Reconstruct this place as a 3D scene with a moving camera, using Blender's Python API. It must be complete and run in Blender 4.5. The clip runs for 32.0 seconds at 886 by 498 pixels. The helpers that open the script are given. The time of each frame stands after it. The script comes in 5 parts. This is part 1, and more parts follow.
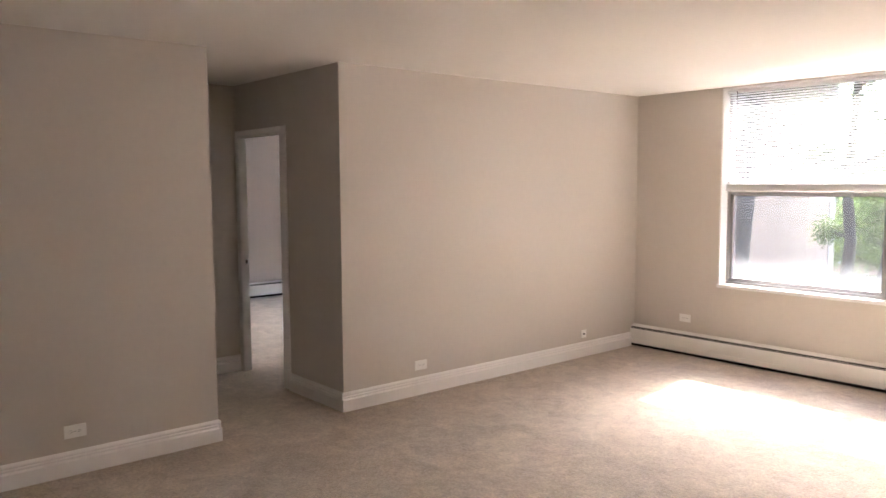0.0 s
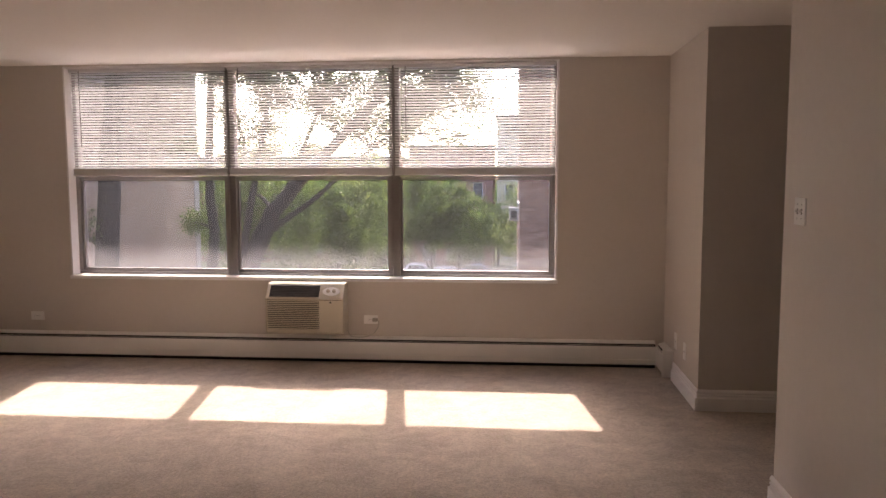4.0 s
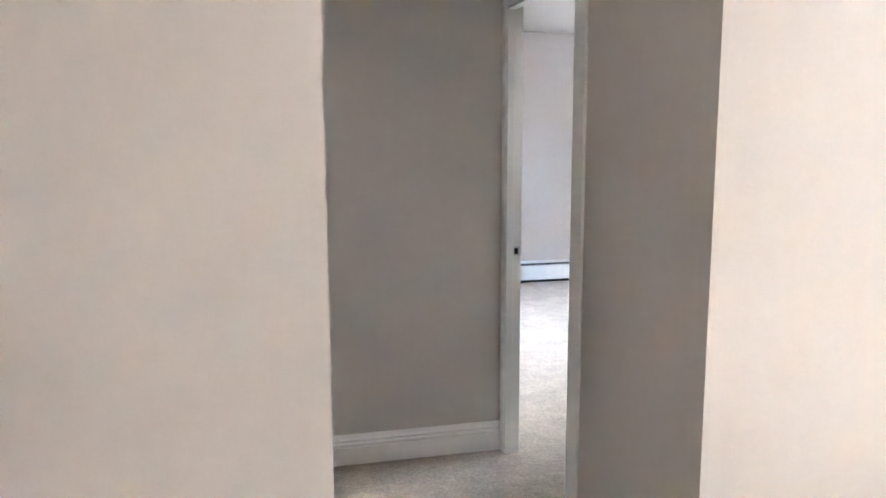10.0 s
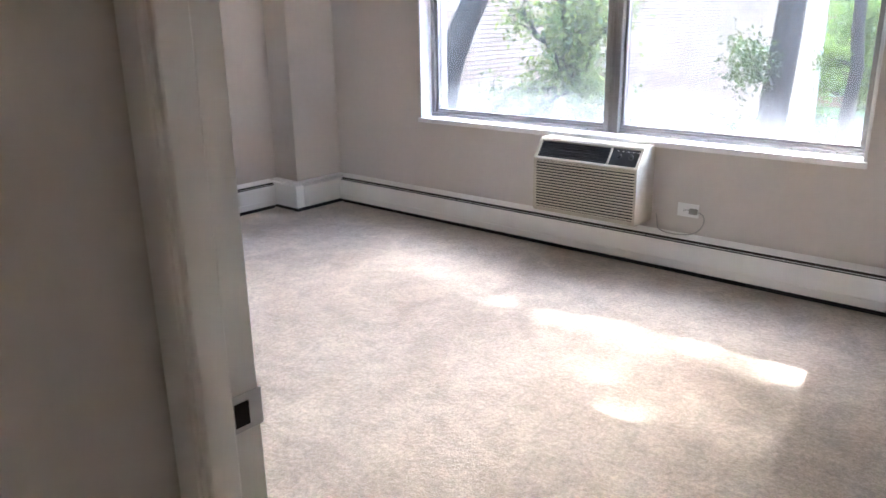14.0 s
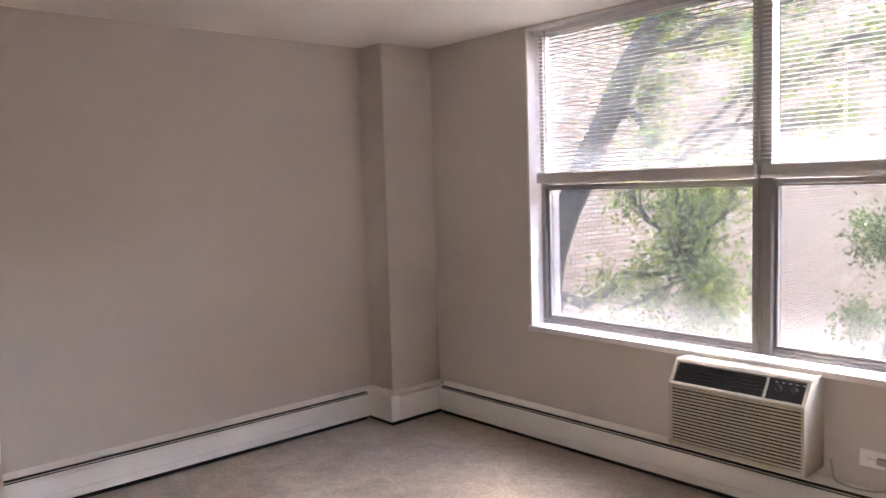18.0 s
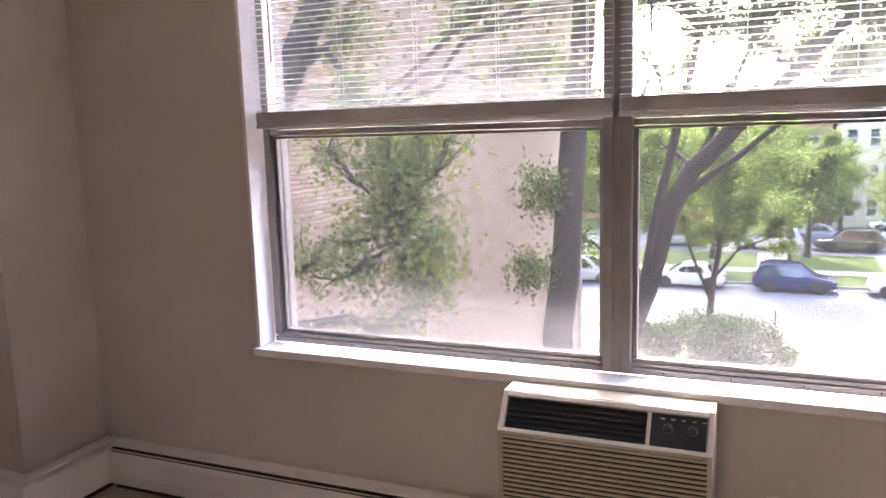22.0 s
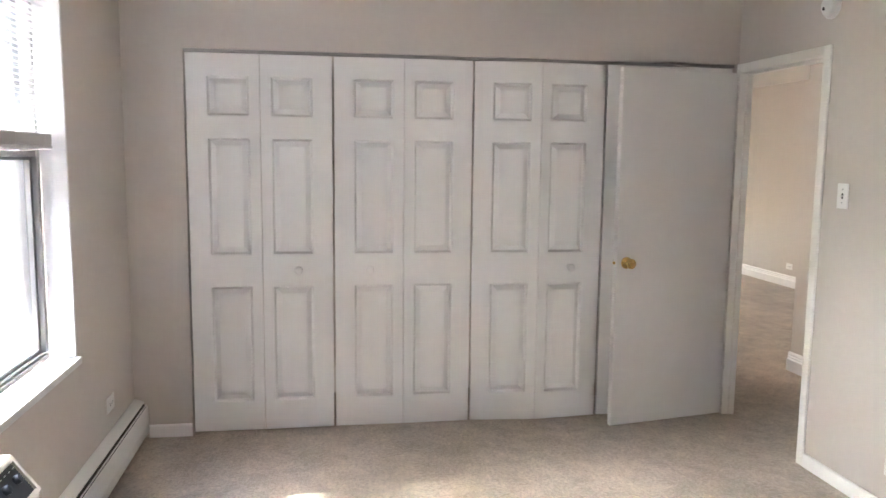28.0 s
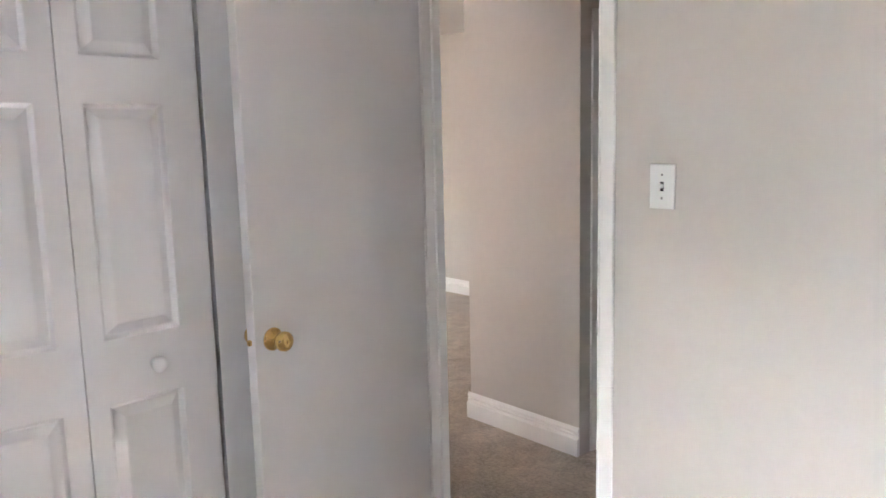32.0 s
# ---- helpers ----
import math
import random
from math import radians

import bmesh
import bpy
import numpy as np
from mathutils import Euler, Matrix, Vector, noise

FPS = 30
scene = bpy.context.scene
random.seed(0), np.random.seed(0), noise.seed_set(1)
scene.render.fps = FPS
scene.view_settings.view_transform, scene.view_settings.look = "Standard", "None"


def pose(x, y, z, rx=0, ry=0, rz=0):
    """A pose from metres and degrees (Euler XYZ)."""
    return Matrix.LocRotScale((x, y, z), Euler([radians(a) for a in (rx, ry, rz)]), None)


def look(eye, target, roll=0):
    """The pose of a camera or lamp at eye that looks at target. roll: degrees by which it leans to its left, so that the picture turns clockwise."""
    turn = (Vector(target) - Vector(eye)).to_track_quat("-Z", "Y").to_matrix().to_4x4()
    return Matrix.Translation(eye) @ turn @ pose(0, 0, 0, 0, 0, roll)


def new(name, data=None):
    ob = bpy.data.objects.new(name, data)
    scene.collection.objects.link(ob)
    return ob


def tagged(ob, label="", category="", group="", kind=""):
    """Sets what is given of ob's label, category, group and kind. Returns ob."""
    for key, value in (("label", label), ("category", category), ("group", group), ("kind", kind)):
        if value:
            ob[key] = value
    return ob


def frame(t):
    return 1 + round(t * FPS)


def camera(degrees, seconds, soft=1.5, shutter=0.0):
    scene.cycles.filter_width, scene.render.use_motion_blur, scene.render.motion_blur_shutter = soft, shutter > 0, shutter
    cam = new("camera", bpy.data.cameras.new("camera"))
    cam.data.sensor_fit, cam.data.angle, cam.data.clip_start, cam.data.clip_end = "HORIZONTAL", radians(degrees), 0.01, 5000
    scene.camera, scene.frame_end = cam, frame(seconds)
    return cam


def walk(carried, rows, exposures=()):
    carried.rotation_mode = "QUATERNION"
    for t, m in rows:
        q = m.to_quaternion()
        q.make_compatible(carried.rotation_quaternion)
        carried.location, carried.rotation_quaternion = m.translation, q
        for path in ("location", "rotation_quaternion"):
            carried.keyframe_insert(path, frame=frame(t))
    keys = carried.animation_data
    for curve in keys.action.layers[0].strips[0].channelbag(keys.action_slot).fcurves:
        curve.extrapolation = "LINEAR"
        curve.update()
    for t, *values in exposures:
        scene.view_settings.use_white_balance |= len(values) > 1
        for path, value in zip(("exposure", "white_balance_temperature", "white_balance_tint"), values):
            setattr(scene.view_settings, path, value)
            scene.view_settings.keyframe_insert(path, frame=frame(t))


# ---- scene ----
cam = camera(60.34, 32.0, shutter=0.12)
PATH = [
    (0, pose(4.5009, -6.2916, 1.6134, 85.056, 0.292, 49.803)),
    (0.5, pose(4.5060, -6.2756, 1.5931, 85.309, 0.472, 42.771)),
    (1, pose(4.5397, -6.2418, 1.5812, 85.312, 0.624, 36.163)),
    (1.5, pose(4.6228, -6.1686, 1.5725, 85.138, 0.882, 30.478)),
    (2, pose(4.6399, -6.1323, 1.5607, 84.890, 0.871, 24.364)),
    (2.5, pose(4.6068, -6.1237, 1.5499, 84.673, 0.631, 17.657)),
    (3, pose(4.5929, -6.1102, 1.5491, 84.502, 0.423, 11.014)),
    (3.5, pose(4.5943, -6.1069, 1.5312, 84.619, 0.107, 5.047)),
    (5.5, pose(4.6442, -6.0168, 1.5002, 84.129, 0.516, 13.880)),
    (6, pose(4.6160, -5.9239, 1.5314, 83.249, 0.619, 24.218)),
    (6.5, pose(4.3415, -5.7772, 1.5350, 82.567, 0.781, 33.615)),
    (7, pose(4.0462, -5.6699, 1.5275, 82.211, 0.498, 43.061)),
    (7.5, pose(3.7727, -5.4792, 1.5285, 82.283, 0.628, 51.998)),
    (8, pose(3.3565, -5.3078, 1.5223, 82.330, 0.730, 59.674)),
    (8.5, pose(2.9058, -5.2171, 1.5116, 82.928, 1.072, 63.745)),
    (9, pose(2.4785, -4.9156, 1.4769, 82.620, 1.268, 68.858)),
    (9.5, pose(2.0450, -4.7267, 1.4823, 82.103, 1.143, 71.663)),
    (10, pose(1.6361, -4.4939, 1.4648, 81.492, 0.235, 76.295)),
    (10.5, pose(1.2524, -4.3432, 1.4573, 80.511, 0.499, 79.291)),
    (11, pose(0.8604, -4.1845, 1.4440, 79.309, 0.166, 82.120)),
    (11.5, pose(0.4728, -4.0331, 1.4593, 77.558, 0.134, 84.203)),
    (12, pose(0.1192, -4.0263, 1.4659, 76.644, 1.048, 79.819)),
    (12.5, pose(-0.1676, -4.0226, 1.4610, 75.822, 1.552, 72.343)),
    (13, pose(-0.4620, -3.9400, 1.4129, 74.622, 1.221, 63.000)),
    (13.5, pose(-0.8029, -3.8562, 1.3695, 73.399, 1.527, 50.792)),
    (14, pose(-0.9247, -3.7826, 1.3577, 72.736, 0.889, 40.844)),
    (14.5, pose(-1.0670, -3.6519, 1.3954, 73.257, 0.094, 33.686)),
    (15, pose(-1.2400, -3.5480, 1.4368, 75.593, 0.272, 28.000)),
    (15.5, pose(-1.3200, -3.4950, 1.4769, 79.975, 0.725, 25.750)),
    (17.5, pose(-1.3500, -3.4050, 1.4983, 85.435, 1.997, 39.196)),
    (18, pose(-1.3802, -3.3900, 1.5391, 85.202, 1.730, 48.098)),
    (18.5, pose(-1.4238, -3.3600, 1.5224, 85.123, 1.631, 57.476)),
    (19, pose(-1.4424, -3.3490, 1.4959, 85.088, 1.409, 63.571)),
    (19.5, pose(-1.4532, -3.3440, 1.4864, 84.702, 1.135, 64.115)),
    (20, pose(-1.4262, -3.2322, 1.4912, 83.242, 0.941, 58.210)),
    (20.5, pose(-1.6254, -3.0229, 1.4614, 82.532, 1.731, 51.358)),
    (21, pose(-1.8783, -2.7972, 1.4267, 82.018, 1.816, 42.954)),
    (21.5, pose(-2.2032, -2.5577, 1.4388, 81.386, 1.047, 33.337)),
    (22, pose(-2.5975, -2.3696, 1.4949, 81.311, 1.645, 22.853)),
    (22.5, pose(-2.9403, -2.1495, 1.4808, 82.664, 0.657, 13.615)),
    (23, pose(-3.3088, -1.8866, 1.4621, 83.323, 0.640, 5.487)),
    (23.5, pose(-3.7051, -1.7054, 1.4654, 82.926, 1.062, -3.298)),
    (24, pose(-4.0567, -1.4898, 1.4807, 82.054, 1.160, -13.067)),
    (24.5, pose(-4.4179, -1.3376, 1.4867, 81.489, 0.818, -24.254)),
    (25, pose(-4.6363, -1.1906, 1.4914, 81.088, 0.475, -36.344)),
    (25.5, pose(-4.7616, -1.0346, 1.4922, 81.464, -0.213, -48.886)),
    (26, pose(-4.8890, -0.8794, 1.5208, 81.137, 0.665, -64.300)),
    (26.5, pose(-4.9118, -0.8090, 1.5907, 79.440, -1.340, -77.326)),
    (28.5, pose(-4.9482, -1.0744, 1.4981, 83.946, 0.568, -103.504)),
    (29, pose(-4.9477, -1.1104, 1.4902, 83.575, 0.681, -107.737)),
    (29.5, pose(-4.8926, -1.1171, 1.4604, 83.091, 0.420, -110.596)),
    (30, pose(-4.6624, -1.1947, 1.4503, 82.490, 0.323, -113.616)),
    (30.5, pose(-4.3323, -1.2971, 1.4527, 82.072, 0.236, -116.888)),
    (31, pose(-3.8998, -1.3709, 1.4739, 81.967, 1.387, -122.365)),
    (31.5, pose(-3.3925, -1.5053, 1.4830, 82.019, 1.153, -126.318)),
    (32, pose(-2.8560, -1.6337, 1.4931, 81.692, 1.326, -131.838)),
]
EXPOSURES = [(0.0, 6.44, 6292, 13), (1.0, 5.52, 6563, 18), (2.0, 4.83, 6835, 21), (3.0, 4.62, 7018, 23), (6.0, 4.7, 7360, 31), (7.0, 5.42, 8184, 33), (8.0, 6.84, 5712, 7), (9.0, 7.4, 5446, 2),
             (10.0, 7.84, 5289, 4), (11.0, 8.38, 4874, 3), (12.0, 8.49, 5257, 3), (13.0, 7.82, 5796, 8), (14.0, 7.02, 5777, 9), (15.0, 6.57, 5806, 9), (18.0, 6.55, 6879, 18), (19.0, 7.10, 6740, 14), (20.0, 6.98, 6605, 10),
             (22.0, 6.12, 6995, 23), (24.0, 5.03, 7249, 17), (26.0, 5.87, 6984, 8), (29.0, 7.48, 5863, 8), (31.0, 7.37, 5785, 10), (32.0, 7.37, 5785, 10)]
walk(cam, PATH, EXPOSURES)

# ---- world, sun and exposure ----
world = bpy.data.worlds.new("sky")
scene.world = world
world.use_nodes = True
wn = world.node_tree.nodes
sky = wn.new("ShaderNodeTexSky")
sky.sky_type = "NISHITA"
sky.sun_disc = False
sky.dust_density = 2.0
SUN_EL, SUN_AZ = 40.0, -8.3          # degrees above the ground; degrees from +y towards +x
sky.sun_elevation = radians(SUN_EL)
sky.sun_rotation = radians(SUN_AZ)
wn["Background"].inputs["Strength"].default_value = 0.15
world.node_tree.links.new(sky.outputs[0], wn["Background"].inputs[0])
sun = new("sun", bpy.data.lights.new("sun", "SUN"))
sun.data.energy, sun.data.angle, sun.data.color = 0.50, radians(0.8), (1.0, 0.93, 0.83)
el, az = radians(SUN_EL), radians(SUN_AZ)
SUN_DIR = Vector((math.sin(az) * math.cos(el), math.cos(az) * math.cos(el), math.sin(el)))
sun.matrix_world = look(SUN_DIR * 50, (0, 0, 0))

# ---- plan, in metres ----
H = 2.44                       # ceiling
Y1, Y1B = -3.420, -3.365       # hall side and bedroom side of the thin door wall
YL = -4.352                    # hall face of the wall beside the opening
XW = -1.633                    # far wall of the hall
XC = -0.80                     # closet front
XH = -5.485                    # heater wall of the bedroom
COLX, COLY = -5.249, -0.410    # free corner of the column
XR, YR0, YR1 = 5.811, -1.135, -2.586   # right wall of the living room and the opening in it
YB = -6.55                     # back wall of the living room
XS = -0.727                    # end of the stub wall in the hall
LW = (0.889, 4.966, 0.695, 2.43)   # living window: x0, x1, sill, head
BW = (-4.407, -1.702, 0.688, 2.43) # bedroom window
DO = (-1.577, -0.832, 2.012)       # bedroom doorway: x0, x1, head
CLO = (-3.345, -0.300, 2.055)      # closet opening: y0, y1, head
TF = 0.28                      # facade thickness
G = -8.0                       # ground outside, below the flat's floor


# ---- helpers ----
def nodes_of(m):
    m.use_nodes = True
    return m.node_tree.nodes, m.node_tree.links


def paint(name, color, rough=0.5, metal=0.0, grain=60.0, amount=0.04, bump=0.0, bump_scale=200.0, blotch=1.5, spec=0.5, coat=0.0):
    """A surface with colour variation at two scales and a fine relief."""
    m = bpy.data.materials.new(name)
    n, l = nodes_of(m)
    b = n["Principled BSDF"]
    geo = n.new("ShaderNodeNewGeometry")
    t1, t2 = n.new("ShaderNodeTexNoise"), n.new("ShaderNodeTexNoise")
    t1.inputs["Scale"].default_value, t2.inputs["Scale"].default_value = grain, blotch
    t1.inputs["Detail"].default_value = t2.inputs["Detail"].default_value = 3
    l.new(geo.outputs["Position"], t1.inputs["Vector"])
    l.new(geo.outputs["Position"], t2.inputs["Vector"])
    add = n.new("ShaderNodeMath")
    add.operation = "ADD"
    l.new(t1.outputs["Fac"], add.inputs[0])
    l.new(t2.outputs["Fac"], add.inputs[1])
    ramp = n.new("ShaderNodeMapRange")
    ramp.inputs["From Min"].default_value, ramp.inputs["From Max"].default_value = 0.6, 1.4
    ramp.inputs["To Min"].default_value, ramp.inputs["To Max"].default_value = 1 - amount, 1 + amount
    l.new(add.outputs[0], ramp.inputs["Value"])
    mul = n.new("ShaderNodeVectorMath")
    mul.operation = "SCALE"
    mul.inputs[0].default_value = color
    l.new(ramp.outputs[0], mul.inputs["Scale"])
    l.new(mul.outputs[0], b.inputs["Base Color"])
    b.inputs["Roughness"].default_value, b.inputs["Metallic"].default_value = rough, metal
    b.inputs["Specular IOR Level"].default_value = spec
    b.inputs["Coat Weight"].default_value = coat
    if bump:
        t3, bm_ = n.new("ShaderNodeTexNoise"), n.new("ShaderNodeBump")
        t3.inputs["Scale"].default_value, t3.inputs["Detail"].default_value = bump_scale, 2
        l.new(geo.outputs["Position"], t3.inputs["Vector"])
        bm_.inputs["Strength"].default_value, bm_.inputs["Distance"].default_value = bump, 0.002
        l.new(t3.outputs["Fac"], bm_.inputs["Height"])
        l.new(bm_.outputs[0], b.inputs["Normal"])
    return m


def box(bm, x0, x1, y0, y1, z0, z1, bevel=0.0, segments=1):
    """Adds a box to bm, with its edges rounded by bevel."""
    m = Matrix.Translation(((x0 + x1) / 2, (y0 + y1) / 2, (z0 + z1) / 2)) @ Matrix.Diagonal((abs(x1 - x0), abs(y1 - y0), abs(z1 - z0), 1))
    made = bmesh.ops.create_cube(bm, size=1, matrix=m)["verts"]
    if bevel:
        edges = list({e for v in made for e in v.link_edges})
        bmesh.ops.bevel(bm, geom=edges, offset=bevel, segments=segments, profile=0.5, affect="EDGES")
    return bm


def boxes(*rows, bevel=0.0):
    bm = bmesh.new()
    for r in rows:
        box(bm, *r, bevel=bevel)
    return bm


def tube(bm, a, b, r0, r1=None, n=12, caps=True):
    """Adds a straight tapered tube from a to b."""
    a, b = Vector(a), Vector(b)
    d = b - a
    m = Matrix.Translation((a + b) / 2) @ d.to_track_quat("Z", "Y").to_matrix().to_4x4()
    bmesh.ops.create_cone(bm, cap_ends=caps, segments=n, radius1=r0, radius2=r0 if r1 is None else r1, depth=d.length, matrix=m)
    return bm


def lathe(bm, profile, m, n=20):
    """Adds a turned shape: profile rows of (radius, height) about the z axis, placed by m."""
    rings = [[bm.verts.new(m @ Vector((r * math.cos(6.28319 * i / n), r * math.sin(6.28319 * i / n), h))) for i in range(n)] for r, h in profile]
    for a, b in zip(rings, rings[1:]):
        for i in range(n):
            bm.faces.new((a[i], a[(i + 1) % n], b[(i + 1) % n], b[i]))
    bm.faces.new(rings[0][::-1])
    bm.faces.new(rings[-1])
    return bm


def extrude(bm, profile, a, b, across):
    """Sweeps a profile of (out, up) from a to b; out runs along across."""
    a, b, across = Vector(a), Vector(b), Vector(across)
    r0 = [bm.verts.new(a + across * o + Vector((0, 0, u))) for o, u in profile]
    r1 = [bm.verts.new(b + across * o + Vector((0, 0, u))) for o, u in profile]
    n = len(profile)
    for i in range(n):
        bm.faces.new((r0[i], r0[(i + 1) % n], r1[(i + 1) % n], r1[i]))
    bm.faces.new(r0[::-1])
    bm.faces.new(r1)
    return bm


def mesh_of(name, bm, material, smooth=False):
    bmesh.ops.recalc_face_normals(bm, faces=bm.faces)
    me = bpy.data.meshes.new(name)
    bm.to_mesh(me)
    bm.free()
    me.materials.append(material)
    if smooth:
        me.shade_smooth()
    return me


def part(name, bm, material, parent=None, label="", smooth=False):
    """Links a bmesh as one mesh object, under parent if there is one."""
    ob = new(name, mesh_of(name, bm, material, smooth))
    ob.parent = parent
    if label:
        ob["label"] = label
    return ob


def thing(name, label, category, group="", kind="", at=None):
    ob = new(name)
    if at is not None:
        ob.matrix_world = at
    return tagged(ob, label, category, group, kind)


def setting(name, bm, material, label, category):
    return tagged(part(name, bm, material), label, category, kind="structure")


# ---- materials ----
WALL = paint("beige_wall_paint", (0.615, 0.565, 0.513), 0.5, grain=25, amount=0.025, bump=0.12, bump_scale=350, blotch=0.8)
CEIL = paint("ceiling_paint", (0.86, 0.825, 0.785), 0.8, grain=30, amount=0.02, bump=0.1, bump_scale=250)
WHITE = paint("white_gloss_paint", (0.90, 0.885, 0.865), 0.32, grain=12, amount=0.02, bump=0.05, bump_scale=90)
HEATER = paint("white_enamelled_steel", (0.86, 0.845, 0.81), 0.35, grain=8, amount=0.02)
# near-black for dark parts, and for shade painted into gaps
DARK = paint("dark_parts_and_gap_shade", (0.02, 0.018, 0.016), 0.8)
ALU = paint("grey_aluminium", (0.33, 0.318, 0.305), 0.38, metal=0.75, grain=40, amount=0.05)
SILL = paint("white_sill_paint", (0.82, 0.81, 0.80), 0.3, grain=20, amount=0.03)
BEIGE = paint("beige_plastic", (0.52, 0.47, 0.37), 0.42, grain=30, amount=0.03)
PLATE = paint("white_plastic", (0.85, 0.84, 0.81), 0.3, amount=0.01)

# ---- structure ----
XE = 7.4                       # end of the side passage
def carpet_material():
    """Cut-pile carpet: speckled tufts, brushed patches of lighter and darker pile, faint soiling."""
    m = bpy.data.materials.new("beige_carpet")
    n, l = nodes_of(m)
    b = n["Principled BSDF"]
    geo = n.new("ShaderNodeNewGeometry")

    def noise_at(scale, detail, lo, hi, stretch=None, twist=0.0):
        """Noise spread over lo to hi, so that each scale keeps its own contrast."""
        t, r = n.new("ShaderNodeTexNoise"), n.new("ShaderNodeMapRange")
        t.inputs["Scale"].default_value, t.inputs["Detail"].default_value, t.inputs["Distortion"].default_value = scale, detail, twist
        src = geo.outputs["Position"]
        if stretch:
            mp = n.new("ShaderNodeMapping")
            mp.inputs["Scale"].default_value = stretch
            l.new(src, mp.inputs["Vector"])
            src = mp.outputs[0]
        l.new(src, t.inputs["Vector"])
        r.inputs["From Min"].default_value, r.inputs["From Max"].default_value = 0.32, 0.68
        r.inputs["To Min"].default_value, r.inputs["To Max"].default_value = lo, hi
        l.new(t.outputs["Fac"], r.inputs["Value"])
        return r.outputs[0], t.outputs["Fac"]

    fine, fine_raw = noise_at(190, 2, 0.78, 1.19)
    tuft, tuft_raw = noise_at(60, 3, 0.80, 1.16)
    nap, _ = noise_at(15, 4, 0.88, 1.10, None, 0.6)
    patch, _ = noise_at(3.4, 4, 0.84, 1.13, None, 1.2)
    soil, _ = noise_at(0.8, 3, 0.93, 1.06)
    src = None
    for value in (fine, tuft, nap, patch, soil):
        k = n.new("ShaderNodeVectorMath")
        k.operation = "SCALE"
        k.inputs[0].default_value = (0.485, 0.408, 0.333)
        if src:
            l.new(src, k.inputs[0])
        l.new(value, k.inputs["Scale"])
        src = k.outputs[0]
    l.new(src, b.inputs["Base Color"])
    b.inputs["Roughness"].default_value, b.inputs["Specular IOR Level"].default_value = 0.95, 0.1
    b.inputs["Sheen Weight"].default_value, b.inputs["Sheen Roughness"].default_value = 0.35, 0.5
    b.inputs["Sheen Tint"].default_value = (1.0, 0.93, 0.85, 1)
    pile = n.new("ShaderNodeMath")
    pile.operation = "ADD"
    l.new(fine_raw, pile.inputs[0])
    l.new(tuft_raw, pile.inputs[1])
    bump = n.new("ShaderNodeBump")
    bump.inputs["Strength"].default_value, bump.inputs["Distance"].default_value = 0.7, 0.006
    l.new(pile.outputs[0], bump.inputs["Height"])
    l.new(bump.outputs[0], b.inputs["Normal"])
    return m


CARPET = carpet_material()
setting("floor", boxes((XH - 0.2, XE + 0.2, YB - 0.9, 0.02, -0.25, 0.0)), CARPET, "beige wall-to-wall cut-pile carpet with vacuum marks", "carpet")
setting("ceiling", boxes((XH - 0.2, XE + 0.2, YB - 0.9, TF, H, H + 0.2)), CEIL, "smooth off-white painted ceiling", "ceiling")


def facade(name, x0, x1, w, label):
    """A stretch of the outer wall with one window opening, as one body."""
    bm = bmesh.new()
    xs, zs = (x0, w[0], w[1], x1), (-0.25, w[2] - 0.03, w[3], H)
    for i in range(3):
        for k in range(3):
            if (i, k) != (1, 1):
                box(bm, xs[i], xs[i + 1], 0, TF, zs[k], zs[k + 1])
    bmesh.ops.remove_doubles(bm, verts=bm.verts, dist=1e-5)
    inner = [f for f in bm.faces if sum(1 for g in bm.faces if g is not f and (g.calc_center_median() - f.calc_center_median()).length < 1e-5)]
    bmesh.ops.delete(bm, geom=inner, context="FACES")
    return setting(name, bm, WALL, label, "wall")


facade("wall_window_living", -0.06, XR + 0.12, LW, "beige painted outer wall with a wide three-bay window")
facade("wall_window_bedroom", XH - 0.12, -0.06, BW, "greige painted outer wall with a two-bay window")
setting("wall_living_west", boxes((-0.12, 0, Y1, 0, 0, H)), WALL, "beige painted plaster wall with two outlets", "wall")


def door_wall():
    bm = bmesh.new()
    box(bm, XH, DO[0], Y1, Y1B, 0, H)
    box(bm, DO[1], -0.12, Y1, Y1B, 0, H)
    box(bm, DO[0], DO[1], Y1, Y1B, DO[2], H)
    return setting("wall_door", bm, WALL, "thin beige painted wall with the bedroom doorway", "wall")


door_wall()
setting("wall_closet", boxes((XC, XC + 0.09, CLO[0], CLO[1], CLO[2], H)), WALL, "greige wall above the row of closet doors", "wall")
setting("wall_closet_1", boxes((XC, XC + 0.09, CLO[1], 0, 0, H)), WALL, "narrow greige wall beside the closet doors", "wall")
setting("wall_closet_2", boxes((XC, XC + 0.09, Y1B, CLO[0], 0, H)), WALL, "narrow greige wall strip behind the open door", "wall")
setting("wall_bedroom_west", boxes((XH - 0.12, XH, Y1, 0, 0, H)), WALL, "greige painted bedroom wall above a long heater", "wall")
setting("wall_column", boxes((XH, COLX, COLY, 0, 0, H)), WALL, "greige painted boxed-in column in the corner", "column")
setting("wall_hall_end", boxes((XW - 0.12, XW, -5.42, Y1, 0, H)), WALL, "beige painted wall at the end of the hall", "wall")
setting("wall_hall_stub", boxes((XS + 0.06, 0, YB, YL, 0, H)), WALL, "beige painted wall beside the hall opening", "wall")
for i_, q in enumerate(((-4.43, YL, 0), (YB, -5.22, 0), (-5.22, -4.43, 2.04))):
    setting("wall_hall_%d" % (i_ + 1), boxes((XS, XS + 0.06, q[0], q[1], q[2], H)), WALL, "beige painted wall round the hall door", "wall")
